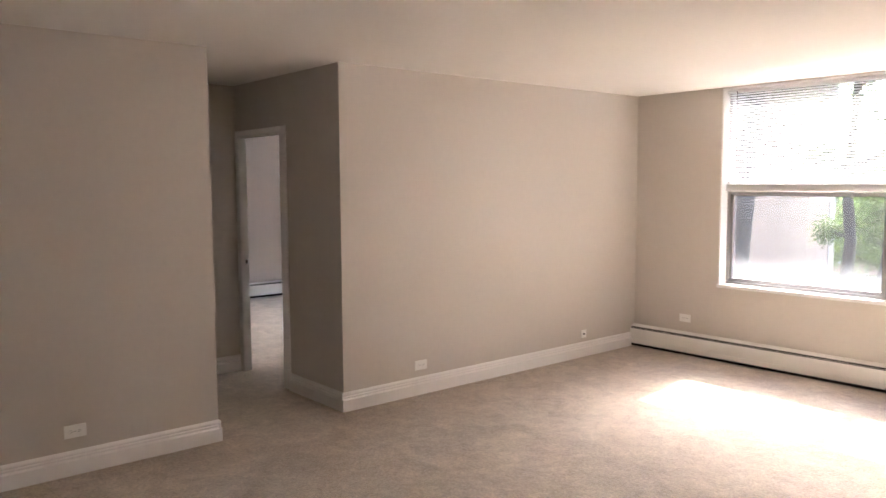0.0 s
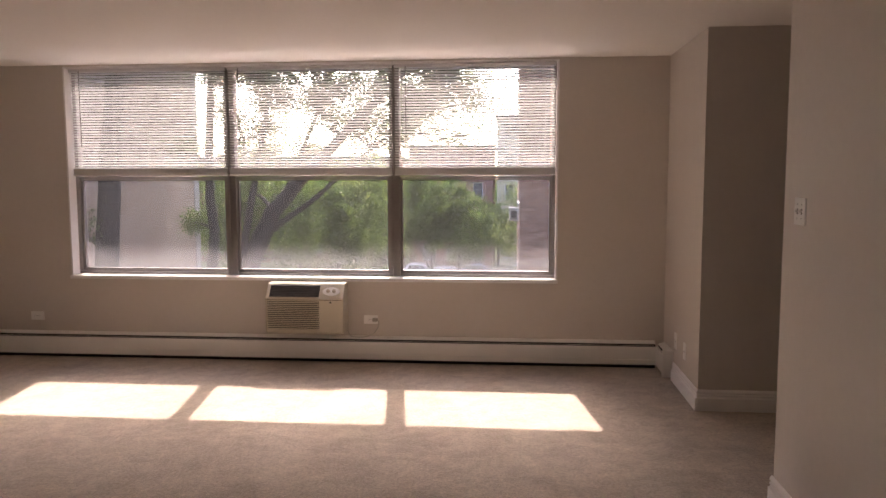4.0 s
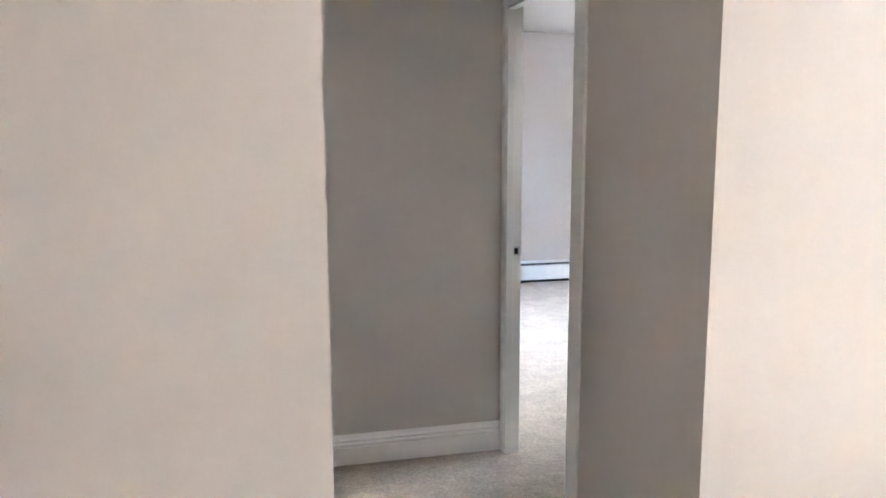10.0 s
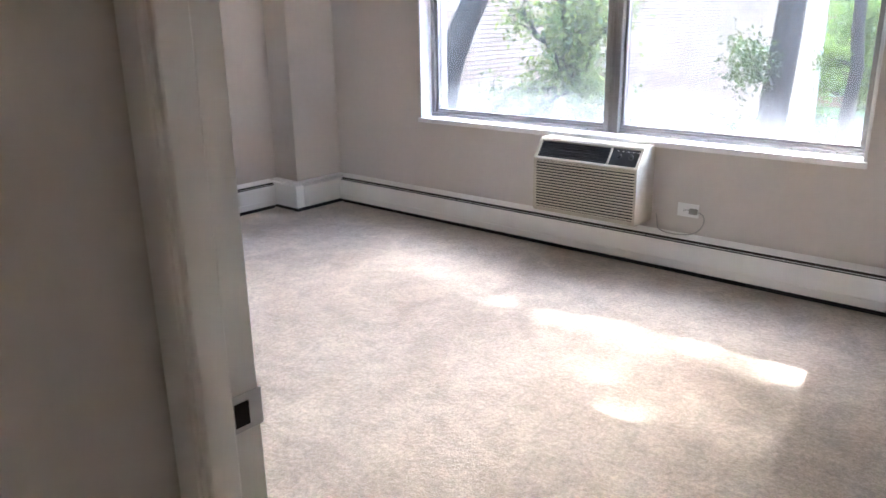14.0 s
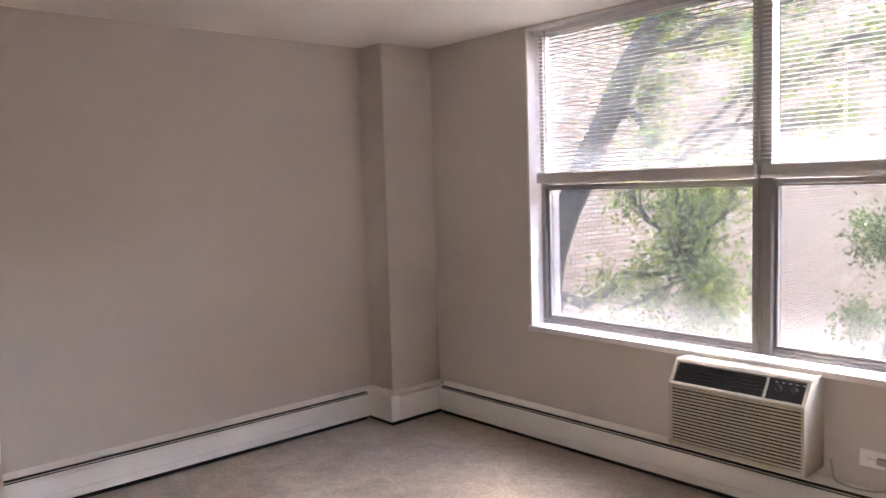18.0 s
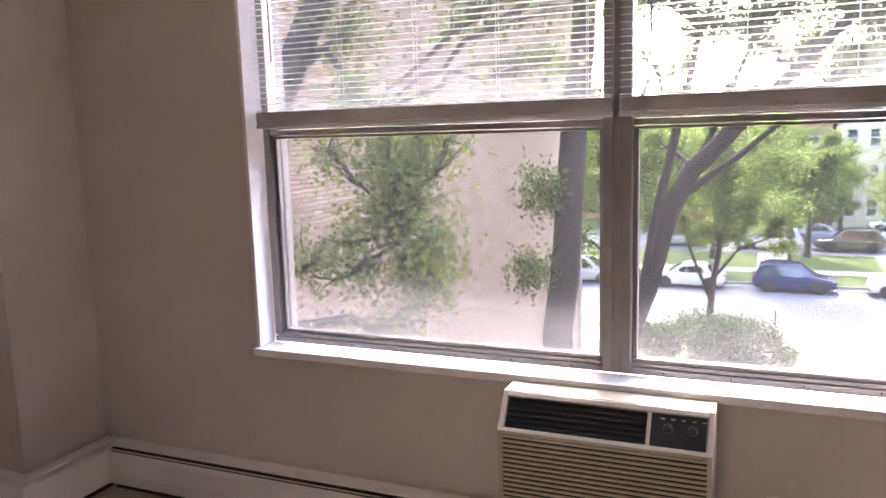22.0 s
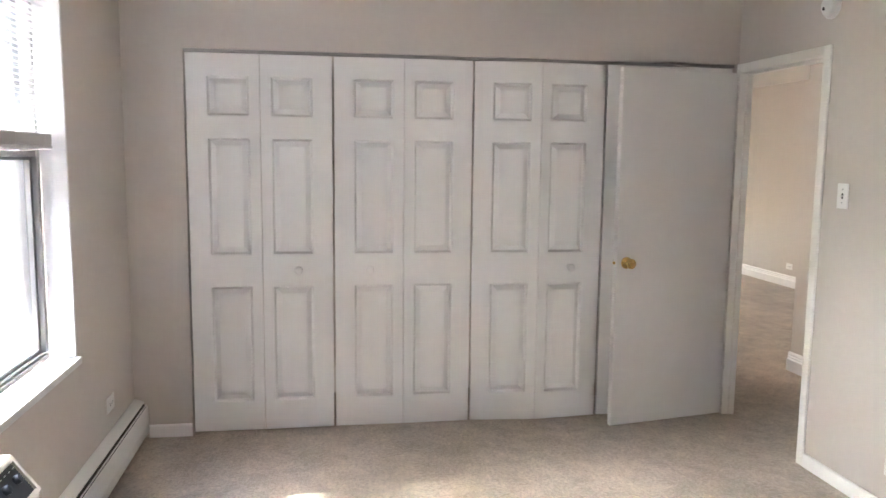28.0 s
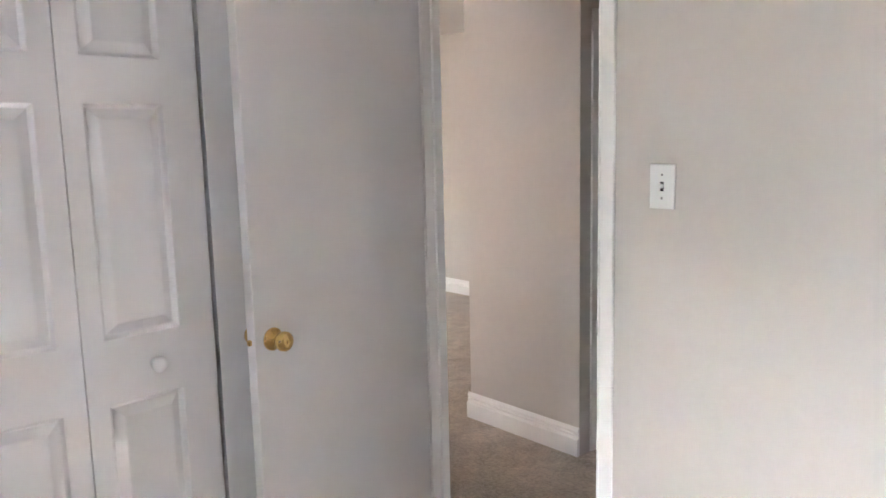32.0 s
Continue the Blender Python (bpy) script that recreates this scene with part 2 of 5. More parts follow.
# unseen wall added here so the hall bounces more light
setting("wall_hall_close", boxes((XW, XS, -5.42, -5.32, 0, H)), WALL, "plain beige wall added out of view to close the hall and bounce light", "wall")
setting("wall_living_east", boxes((XR, XR + 0.12, YR0, 0, 0, H), (XR, XR + 0.12, YB, YR1, 0, H)), WALL, "beige painted side wall with an open passage", "wall")
setting("wall_passage", boxes((XR + 0.12, XE, YR0, YR0 + 0.12, 0, H)), WALL, "beige painted wall of the side passage", "wall")
# unseen, added to cut off a dark cavity and raise bounced light
setting("wall_passage_bounce", boxes((XR + 0.12, XE, YR1 - 0.22, YR1 - 0.12, 0, H)), WALL, "plain beige wall added to close the side passage", "wall")
setting("wall_passage_end", boxes((XE, XE + 0.12, YB, YR0 + 0.12, 0, H)), WALL, "plain beige wall added to close the side passage", "wall")
setting("wall_back", boxes((0, XE, YB - 0.12, YB, 0, H)), WALL, "beige painted back wall of the living room", "wall")

# tall moulded baseboards: profile of (out, up)
TALL = [(0, 0), (0.019, 0), (0.019, 0.080), (0.017, 0.084), (0.0075, 0.089), (0.006, 0.095), (0.0125, 0.099), (0.0125, 0.104), (0.006, 0.108), (0.0055, 0.112), (0.0125, 0.117), (0.0115, 0.125), (0.004, 0.138), (0, 0.138)]
LOW = [(0, 0), (0.011, 0), (0.011, 0.060), (0.007, 0.068), (0, 0.070)]


def baseboard(rows, profile, label):
    for i, (a, b, out) in enumerate(rows):
        bm = bmesh.new()
        extrude(bm, profile, (*a, 0), (*b, 0), (*out, 0))
        setting("baseboard", bm, WHITE, label, "baseboard")


baseboard([((0, -0.075), (0, Y1 - 0.017), (1, 0)), ((-0.0, Y1), (-0.747, Y1), (0, -1)), ((XW, Y1), (XW, -5.32), (1, 0)),
           ((XS - 0.002, YL), (0.017, YL), (0, 1)), ((0, YL), (0, YB), (1, 0)), ((XR, -0.39), (XR, YR0 - 0.017), (-1, 0)),
           ((XR, YR0), (XE, YR0), (0, -1)), ((XR, YR1 + 0.017), (XR, YB), (-1, 0)), ((0, YB), (XR, YB), (0, 1)), ((XR, YR1), (XR + 0.12, YR1), (0, 1))],
          TALL, "tall white moulded baseboard with stepped profile")
baseboard([((DO[0] - 0.046, Y1B), (XH + 0.075, Y1B), (0, 1)), ((XC, -0.075), (XC, CLO[1] + 0.004), (-1, 0))], LOW, "low plain white painted baseboard")


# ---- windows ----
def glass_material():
    """Old window glass, darkened to tone down the view out, with a film of dirt, thicker in a misted band above the
    bottom edge.
    """
    m = bpy.data.materials.new("dimmed_misted_window_glass")
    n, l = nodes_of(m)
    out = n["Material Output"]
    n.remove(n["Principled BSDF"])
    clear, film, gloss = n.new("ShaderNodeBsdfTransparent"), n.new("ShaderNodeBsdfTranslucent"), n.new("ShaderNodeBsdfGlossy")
    # grey tint dims the bright outdoors; the glass itself is colourless
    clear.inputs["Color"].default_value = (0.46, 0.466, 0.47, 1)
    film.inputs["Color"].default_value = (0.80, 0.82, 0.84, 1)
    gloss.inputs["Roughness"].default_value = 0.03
    tc, sep = n.new("ShaderNodeTexCoord"), n.new("ShaderNodeSeparateXYZ")
    l.new(tc.outputs["Generated"], sep.inputs[0])
    low = n.new("ShaderNodeMapRange")
    low.interpolation_type = "SMOOTHERSTEP"
    for k, v in (("From Min", 0.0), ("From Max", 0.36), ("To Min", 0.026), ("To Max", 0.0)):
        low.inputs[k].default_value = v
    geo, noise_ = n.new("ShaderNodeNewGeometry"), n.new("ShaderNodeTexNoise")
    noise_.inputs["Scale"].default_value, noise_.inputs["Detail"].default_value = 3.0, 4
    l.new(geo.outputs["Position"], noise_.inputs["Vector"])
    wob = n.new("ShaderNodeMath")
    wob.operation = "MULTIPLY_ADD"
    wob.inputs[1].default_value, wob.inputs[2].default_value = 0.30, -0.15
    l.new(noise_.outputs["Fac"], wob.inputs[0])
    edge = n.new("ShaderNodeMath")
    l.new(sep.outputs["Z"], edge.inputs[0])
    l.new(wob.outputs[0], edge.inputs[1])
    l.new(edge.outputs[0], low.inputs["Value"])
    base = n.new("ShaderNodeMath")
    base.inputs[1].default_value = 0.005
    l.new(low.outputs[0], base.inputs[0])
    mix1, mix2, fr = n.new("ShaderNodeMixShader"), n.new("ShaderNodeMixShader"), n.new("ShaderNodeMath")
    lw, steep = n.new("ShaderNodeLayerWeight"), n.new("ShaderNodeMath")
    steep.operation = "POWER"
    steep.inputs[1].default_value = 5.0
    l.new(lw.outputs["Facing"], steep.inputs[0])
    fr.operation = "MULTIPLY_ADD"
    fr.inputs[1].default_value, fr.inputs[2].default_value = 0.6, 0.02
    l.new(steep.outputs[0], fr.inputs[0])
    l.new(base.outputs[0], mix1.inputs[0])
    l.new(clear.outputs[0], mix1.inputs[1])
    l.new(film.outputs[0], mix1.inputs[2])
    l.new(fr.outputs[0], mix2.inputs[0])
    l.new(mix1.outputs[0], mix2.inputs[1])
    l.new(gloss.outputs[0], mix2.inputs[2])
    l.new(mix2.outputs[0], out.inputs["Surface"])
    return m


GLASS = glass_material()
BLIND = paint("white_blind_enamel", (0.70, 0.70, 0.70), 0.42, grain=40, amount=0.02)
FY0, FY1 = 0.095, 0.165        # depth of the window frames in the wall
RAIL = 1.50                    # underside of the transom


def window(name, w, mullions, label):
    x0, x1, z0, z1 = w
    win = thing(name, label, "window", kind="structure")
    part("window_sill", box(bmesh.new(), x0 - 0.004, x1 + 0.004, -0.022, FY0, z0 - 0.03, z0, 0.004, 2), SILL, win, "white painted stone sill")
    for a, b in ((x0 + 0.0005, x0 + 0.016), (x1 - 0.016, x1 - 0.0005)):
        part("reveal", box(bmesh.new(), a, b, -0.004, FY0 + 0.001, z0 + 0.0005, z1 - 0.001, 0.002), SILL, win)
    part("head_board", box(bmesh.new(), x0 + 0.017, x1 - 0.017, 0.0, FY0, z1 - 0.014, z1 - 0.0005), SILL, win)
    xs = [x0 + 0.017, *mullions, x1 - 0.017]
    # outer frame and mullions
    bm = bmesh.new()
    box(bm, xs[0], xs[-1], FY0 + 0.002, FY1, z0 + 0.0005, z0 + 0.022, 0.002)
    box(bm, xs[0], xs[-1], FY0 + 0.012, FY1, z0 + 0.024, z0 + 0.036, 0.001)
    box(bm, xs[0], xs[-1], FY0, FY1, z1 - 0.04, z1 - 0.015, 0.002)
    for a, b in ((xs[0], xs[0] + 0.03), (xs[-1] - 0.03, xs[-1])):
        box(bm, a, b, FY0 + 0.001, FY1, z0 + 0.03, z1 - 0.03, 0.002)
    part("window_frame", bm, ALU, win, "grey aluminium frame")
    for x in mullions:
        bm = bmesh.new()
        box(bm, x - 0.046, x - 0.012, FY0 - 0.012, FY1, z0 + 0.006, z1 - 0.015, 0.003)
        box(bm, x + 0.012, x + 0.046, FY0 - 0.012, FY1, z0 + 0.006, z1 - 0.015, 0.003)
        box(bm, x - 0.014, x + 0.014, FY0 - 0.004, FY1 - 0.004, z0 + 0.004, z1 - 0.015, 0.002)
        part("mullion", bm, ALU, win)
    for a, b in zip(xs, xs[1:]):
        l = a + (0.03 if a == xs[0] else 0.046)
        r = b - (0.03 if b == xs[-1] else 0.046)
        bm = bmesh.new()
        box(bm, l, r, FY0 + 0.004, FY1, RAIL, RAIL + 0.022, 0.002)
        box(bm, l, r, FY0 - 0.006, FY1, RAIL + 0.024, RAIL + 0.055, 0.003)
        part("transom", bm, ALU, win)
        bm = bmesh.new()          # sash of the lower light
        for q in ((l, r, z0 + 0.037, z0 + 0.05), (l, r, RAIL - 0.012, RAIL - 0.001), (l, l + 0.016, z0 + 0.05, RAIL - 0.012), (r - 0.016, r, z0 + 0.05, RAIL - 0.012)):
            box(bm, q[0], q[1], FY0 + 0.022, FY1 - 0.01, q[2], q[3], 0.002)
        part("sash", bm, ALU, win)
        for p0, p1 in ((z0 + 0.05, RAIL - 0.012), (RAIL + 0.055, z1 - 0.04)):
            pane = part("pane", box(bmesh.new(), l + 0.015, r - 0.015, 0.136, 0.140, p0 - 0.002, p1 + 0.002), GLASS, win, "dimmed dirty glass pane misted along its bottom edge")
            # daylight skips the grey tint, so the rooms stay bright
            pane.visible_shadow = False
        for k in range(6):         # screws of the track
            part("screw", tube(bmesh.new(), (l + (k + 0.5) * (r - l) / 6, FY0 + 0.0005, z0 + 0.013), (l + (k + 0.5) * (r - l) / 6, FY0 + 0.0045, z0 + 0.013), 0.003, n=8), DARK, win)
    return win


window("window_living", LW, (2.264, 3.643), "wide three-bay aluminium window with misted lower panes")
window("window_bedroom", BW, (-3.035,), "two-bay aluminium window with misted lower panes")


def blind(x0, x1, z1, wand_x, tilt_deg, hole):
    """A white mini blind, half lowered: open slats over a gathered stack and a bottom rail."""
    ob = thing("mini_blind", "white aluminium mini blind half lowered with open slats", "blind", "window blinds", at=pose((x0 + x1) / 2, 0.055, z1))
    w = x1 - x0 - 0.012
    part("head_rail", box(bmesh.new(), -w / 2, w / 2, -0.0135, 0.0135, -0.042, -0.016, 0.002), BLIND, ob)
    bm = bmesh.new()
    tilt, d, n = radians(tilt_deg), 0.0125, 4
    rows = []
    for i in range(n + 1):
        t = -1 + 2 * i / n
        y, z = t * d, 0.0022 * (1 - t * t)
        rows.append((y * math.cos(tilt) - z * math.sin(tilt), y * math.sin(tilt) + z * math.cos(tilt)))
    holes = [-w / 2 + 0.08 + i * (w - 0.16) / 2 for i in range(3)]
    xs = [-w / 2 + 0.004]
    for h in holes:
        xs += [h - hole, h + hole]
    xs.append(w / 2 - 0.004)
    for off in (0, 0.0006):       # two skins, with a cord hole punched at each ladder
        vs = [[bm.verts.new((x, y, z - off)) for y, z in rows] for x in xs]
        for k in range(len(xs) - 1):
            for i in range(n):
                if not (k % 2 == 1 and i in (1, 2)):
                    bm.faces.new((vs[k][i], vs[k][i + 1], vs[k + 1][i + 1], vs[k + 1][i]))
    bmesh.ops.recalc_face_normals(bm, faces=bm.faces)
    me = bpy.data.meshes.new("slat")
    bm.to_mesh(me)
    bm.free()
    me.materials.append(BLIND)
    bottom = RAIL + 0.034 - z1
    z, k = -0.058, 0
    while z > bottom + 0.062:
        s = new("slat", me)
        s.parent = ob
        s.location = (0, 0.0, z)
        s.rotation_euler = (random.uniform(-0.035, 0.035), random.uniform(-0.0006, 0.0006), 0)
        z -= 0.0215
    for i in range(12):
        s = new("slat", me)
        s.parent = ob
        s.location, s.rotation_euler = (0, 0, bottom + 0.014 + i * 0.0036), (-tilt, 0, 0)
    # solid core added to block light between the stacked slats
    part("slat_stack_core", box(bmesh.new(), -w / 2 + 0.005, w / 2 - 0.005, -0.0112, 0.0112, bottom + 0.0105, bottom + 0.054, 0.002), BLIND, ob)
    part("bottom_rail", box(bmesh.new(), -w / 2 + 0.002, w / 2 - 0.002, -0.013, 0.013, bottom - 0.006, bottom + 0.010, 0.003), BLIND, ob)
    for i in range(5):
        x = -w / 2 + 0.08 + i * (w - 0.16) / 4
        bm = bmesh.new()
        for y in (-0.0135, 0.0135):
            tube(bm, (x, y, -0.04), (x, y, bottom), 0.0006, n=4)
        part("ladder_cord", bm, BLIND, ob)
        part("clip", box(bmesh.new(), x - 0.009, x + 0.009, -0.0145, -0.0125, bottom - 0.004, bottom + 0.012, 0.001), BLIND, ob)
    xw = wand_x - (x0 + x1) / 2
    part("tilt_wand", tube(bmesh.new(), (xw, -0.022, -0.03), (xw + 0.004, -0.024, -0.66), 0.0035, 0.0035, n=6), WAND, ob, "dark clear plastic wand")
    return ob


WAND = paint("smoked_plastic", (0.16, 0.15, 0.14), 0.25)
for xa, xb in ((LW[0] + 0.018, 2.262), (2.268, 3.640), (3.646, LW[1] - 0.018)):
    blind(xa, xb, LW[3] - 0.002, xa + 0.10, -21, 0.0023)
for xa, xb in ((BW[0] + 0.018, -3.038), (-3.032, BW[1] - 0.018)):
    blind(xa, xb, BW[3] - 0.002, xa + 0.10, 6, 0.0022)

# ---- baseboard heaters ----
# cross-section of (out, up): cover, sloped top plate, slot with painted-in shade, louvre
HZ = 0.216


def heater_run(name, a, b, out, label, end_a=False, end_b=False, mitre=(0, 0)):
    """A hydronic baseboard heater from a to b along a wall; out points into the room. mitre: metres by which the front is longer at each end."""
    ob = thing(name, label, "heater")
    a, b, o = Vector((*a, 0)), Vector((*b, 0)), Vector((*out, 0))
    d = (b - a).normalized()

    def run(profile, grow=True):
        bm = bmesh.new()
        r0 = [bm.verts.new(a - d * (mitre[0] * q / 0.07 if grow else 0) + o * q + Vector((0, 0, u))) for q, u in profile]
        r1 = [bm.verts.new(b + d * (mitre[1] * q / 0.07 if grow else 0) + o * q + Vector((0, 0, u))) for q, u in profile]
        n = len(profile)
        for i in range(n):
            bm.faces.new((r0[i], r0[(i + 1) % n], r1[(i + 1) % n], r1[i]))
        bm.faces.new(r0[::-1])
        bm.faces.new(r1)
        return bm

    part("back_plate", run([(0, 0.03), (0.004, 0.03), (0.004, HZ - 0.004), (0, HZ - 0.004)]), HEATER, ob)
    part("top_plate", run([(0, HZ - 0.003), (0.006, HZ), (0.050, HZ - 0.016), (0.052, HZ - 0.021), (0.049, HZ - 0.021), (0.006, HZ - 0.006), (0, HZ - 0.007)]), HEATER, ob)
    part("louvre", run([(0.058, HZ - 0.0335), (0.066, HZ - 0.0325), (0.066, HZ - 0.031), (0.058, HZ - 0.032)]), HEATER, ob)
    part("front_cover", run([(0.064, HZ - 0.040), (0.068, HZ - 0.041), (0.072, HZ - 0.060), (0.072, 0.080), (0.070, 0.078), (0.070, 0.074), (0.072, 0.072), (0.072, 0.034), (0.066, 0.030), (0.064, 0.034)]), HEATER, ob)
    # near-black blocks stand in for shade inside the slot and underneath
    part("slot_shade", run([(0.005, 0.060), (0.058, 0.060), (0.058, HZ - 0.046), (0.048, HZ - 0.030), (0.005, HZ - 0.014)]), DARK, ob, "near-black block painting the shade inside the slot")
    part("toe_shade", run([(0.002, 0.001), (0.045, 0.001), (0.045, 0.029), (0.002, 0.029)]), DARK, ob, "near-black block painting the shadow under the cover")
    for on, p, s in ((end_a, a, -1), (end_b, b, 1)):
        if on:
            bm = bmesh.new()
            q = p + d * s * 0.045
            lo, hi = Vector(map(min, p, q, p + o * 0.076, q + o * 0.076)), Vector(map(max, p, q, p + o * 0.076, q + o * 0.076))
            box(bm, lo.x, hi.x, lo.y, hi.y, 0.012, HZ + 0.003, 0.006, 2)
            part("end_cap", bm, HEATER, ob)
    return ob


heater_run("baseboard_heater", (0.0, 0), (XR - 0.072, 0), (0, -1), "long white steel baseboard heater under the living room window")
heater_run("baseboard_heater", (XR, -0.05), (XR, -0.335), (-1, 0), "short white steel heater end piece on the side wall", end_b=True)
heater_run("baseboard_heater", (COLX + 0.072, 0), (XC, 0), (0, -1), "long white steel baseboard heater under the bedroom window", end_b=False)
heater_run("baseboard_heater", (XH, -3.24), (XH, COLY - 0.072), (1, 0), "long white steel baseboard heater along the bedroom wall", end_a=True)


def heater_corner():
    """Plain cover wrapped round the column, with its top plate."""
    ob = thing("heater_corner_cover", "white steel heater cover wrapped round the column", "heater")
    bm = boxes((XH + 0.0, COLX + 0.072, COLY - 0.072, COLY - 0.0, 0.033, HZ - 0.018), bevel=0.004)
    part("front_cover", bm, HEATER, ob)
    part("side_cover", boxes((COLX + 0.0, COLX + 0.072, COLY + 0.001, -0.0, 0.033, HZ - 0.030), bevel=0.004), HEATER, ob)
    bm = bmesh.new()
    box(bm, XH, COLX + 0.055, COLY - 0.055, COLY, HZ - 0.016, HZ - 0.002, 0.003)
    part("top_plate", bm, HEATER, ob)
    part("side_top_plate", boxes((COLX, COLX + 0.055, COLY + 0.001, 0, HZ - 0.016, HZ - 0.003), bevel=0.003), HEATER, ob)
    # shadow under the corner cover, put in as near-black blocks
    part("toe_shade", boxes((XH, COLX + 0.045, COLY - 0.045, COLY, 0.001, 0.03), (COLX, COLX + 0.045, COLY + 0.001, 0, 0.001, 0.03)), DARK, ob, "near-black block painting the shadow under the cover")


heater_corner()
valve = thing("heater_valve", "white round valve cap at the heater's end", "valve", at=pose(XH + 0.088, -3.11, 0.055, 0, 90, 0))
part("cap", lathe(bmesh.new(), [(0.0, -0.012), (0.018, -0.012), (0.024, -0.004), (0.024, 0.006), (0.016, 0.016), (0.004, 0.018)], Matrix()), HEATER, valve, smooth=True)
part("stem", tube(bmesh.new(), (0, 0, -0.03), (0, 0, -0.011), 0.009), HEATER, valve)


# ---- air conditioners ----
def cord(points, radius, name, parent, material, label=""):
    cu = bpy.data.curves.new(name, "CURVE")
    cu.dimensions, cu.bevel_depth, cu.bevel_resolution = "3D", radius, 2
    sp = cu.splines.new("NURBS")
    sp.points.add(len(points) - 1)
    for p, q in zip(sp.points, points):
        p.co = (*q, 1)
    sp.use_endpoint_u, sp.order_u = True, 3
    ob = new(name, cu)
    dg = bpy.context.evaluated_depsgraph_get()
    me = bpy.data.meshes.new_from_object(ob.evaluated_get(dg))
    bpy.data.objects.remove(ob)
    me.materials.clear()
    me.materials.append(material)
    ob = new(name, me)
    ob.parent = parent
    if label:
        ob["label"] = label
    return ob


BLACK = paint("black_plastic", (0.018, 0.018, 0.02), 0.35, amount=0.02)
CORD = paint("grey_cord", (0.42, 0.40, 0.36), 0.5)


def ac_bedroom(x0, x1, z0, z1):
    """Through-the-wall unit: sloped top with a dark outlet grille and a control panel, louvred front."""
    ob = thing("air_conditioner", "ivory through-wall air conditioner with a louvred front", "air conditioner", "air conditioners")
    yf, yt, zs = -0.20, -0.125, z1 - 0.105       # front, back of the slope, foot of the slope
    side = [(0.0, z0 + 0.01), (0.0, z1), (yt, z1), (yf, zs), (yf, z0 + 0.012), (yf + 0.012, z0), (-0.012, z0)]

    def prism(a, b, prof):
        bm = bmesh.new()
        r0, r1 = ([bm.verts.new((x, y, z)) for y, z in prof] for x in (a, b))
        n = len(prof)
        for i in range(n):
            bm.faces.new((r0[i], r0[(i + 1) % n], r1[(i + 1) % n], r1[i]))
        bm.faces.new(r0[::-1])
        bm.faces.new(r1)
        return bm

    inner = [(y + 0.012 if y < -0.05 else y, z) for y, z in side]
    part("body", prism(x0 + 0.012, x1 - 0.012, inner), BEIGE, ob)
    for a, b in ((x0, x0 + 0.014), (x1 - 0.014, x1)):
        part("side_panel", prism(a, b, side), BEIGE, ob)
    d = Vector((0, yt - yf, z1 - zs))
    up, nrm = d.normalized(), Vector((0, -d.z, d.y)).normalized()
    org = Vector((0, yf, zs))

    def on_slope(xa, xb, u0, u1, h0, h1, bevel=0.0):
        bm = box(bmesh.new(), xa, xb, u0, u1, h0, h1, bevel)
        m = Matrix(((1, 0, 0, org.x), (0, up.y, nrm.y, org.y), (0, up.z, nrm.z, org.z), (0, 0, 0, 1)))
        bmesh.ops.transform(bm, matrix=m, verts=bm.verts)
        return bm

    L, xm = d.length, x0 + (x1 - x0) * 0.715
    part("top_edge", on_slope(x0 + 0.013, x1 - 0.013, L - 0.018, L + 0.002, -0.012, 0.001, 0.003), BEIGE, ob)
    part("bottom_edge", on_slope(x0 + 0.013, x1 - 0.013, -0.004, 0.012, -0.012, 0.001, 0.003), BEIGE, ob)
    part("divider", on_slope(xm - 0.006, xm + 0.006, 0.011, L - 0.017, -0.012, 0.0, 0.002), BEIGE, ob)
    part("outlet_recess", on_slope(x0 + 0.02, xm - 0.006, 0.012, L - 0.018, -0.0115, -0.009), BLACK, ob, "black outlet grille recess")
    for i in range(5):
        u = 0.018 + i * (L - 0.05) / 4.4
        part("outlet_slat", on_slope(x0 + 0.02, xm - 0.006, u, u + 0.006, -0.009, -0.002, 0.001), BLACK, ob)
    panel = part("control_panel", on_slope(xm + 0.006, x1 - 0.02, 0.012, L - 0.018, -0.0115, -0.005), BLACK, ob, "black control panel")
    for fx in (0.30, 0.68):
        bm = bmesh.new()
        c = org + Vector(((xm + (x1 - xm) * fx), 0, 0)) + up * (L * 0.52)
        lathe(bm, [(0.014, -0.006), (0.014, 0.004), (0.011, 0.010), (0.002, 0.011)], Matrix.Translation(c) @ nrm.to_track_quat("Z", "Y").to_matrix().to_4x4(), 16)
        part("dial", bm, BLACK, panel, "black control knob")
    for k in range(5):
        fx = 0.18 + 0.16 * k
        xa = xm + (x1 - xm) * fx
        part("panel_mark", on_slope(xa, xa + 0.012, L * 0.74, L * 0.74 + 0.003, -0.005, -0.0045), PLATE, panel)
    # front louvres
    zt, zb = zs - 0.012, z0 + 0.022
    part("front_top_rail", boxes((x0 + 0.013, x1 - 0.013, yf, yf + 0.013, zt, zs + 0.002), bevel=0.002), BEIGE, ob)
    part("front_bottom_rail", boxes((x0 + 0.013, x1 - 0.013, yf, yf + 0.013, z0 + 0.002, zb), bevel=0.002), BEIGE, ob)
    # shade between the louvres, painted as a near-black sheet
    part("grille_shade", boxes((x0 + 0.014, x1 - 0.014, yf + 0.0105, yf + 0.0115, zb, zt)), DARK, ob, "near-black sheet painting the shade behind the louvres")
    n = 17
    for i in range(n):
        za = zb + (i + 0.2) * (zt - zb) / n
        bm = bmesh.new()
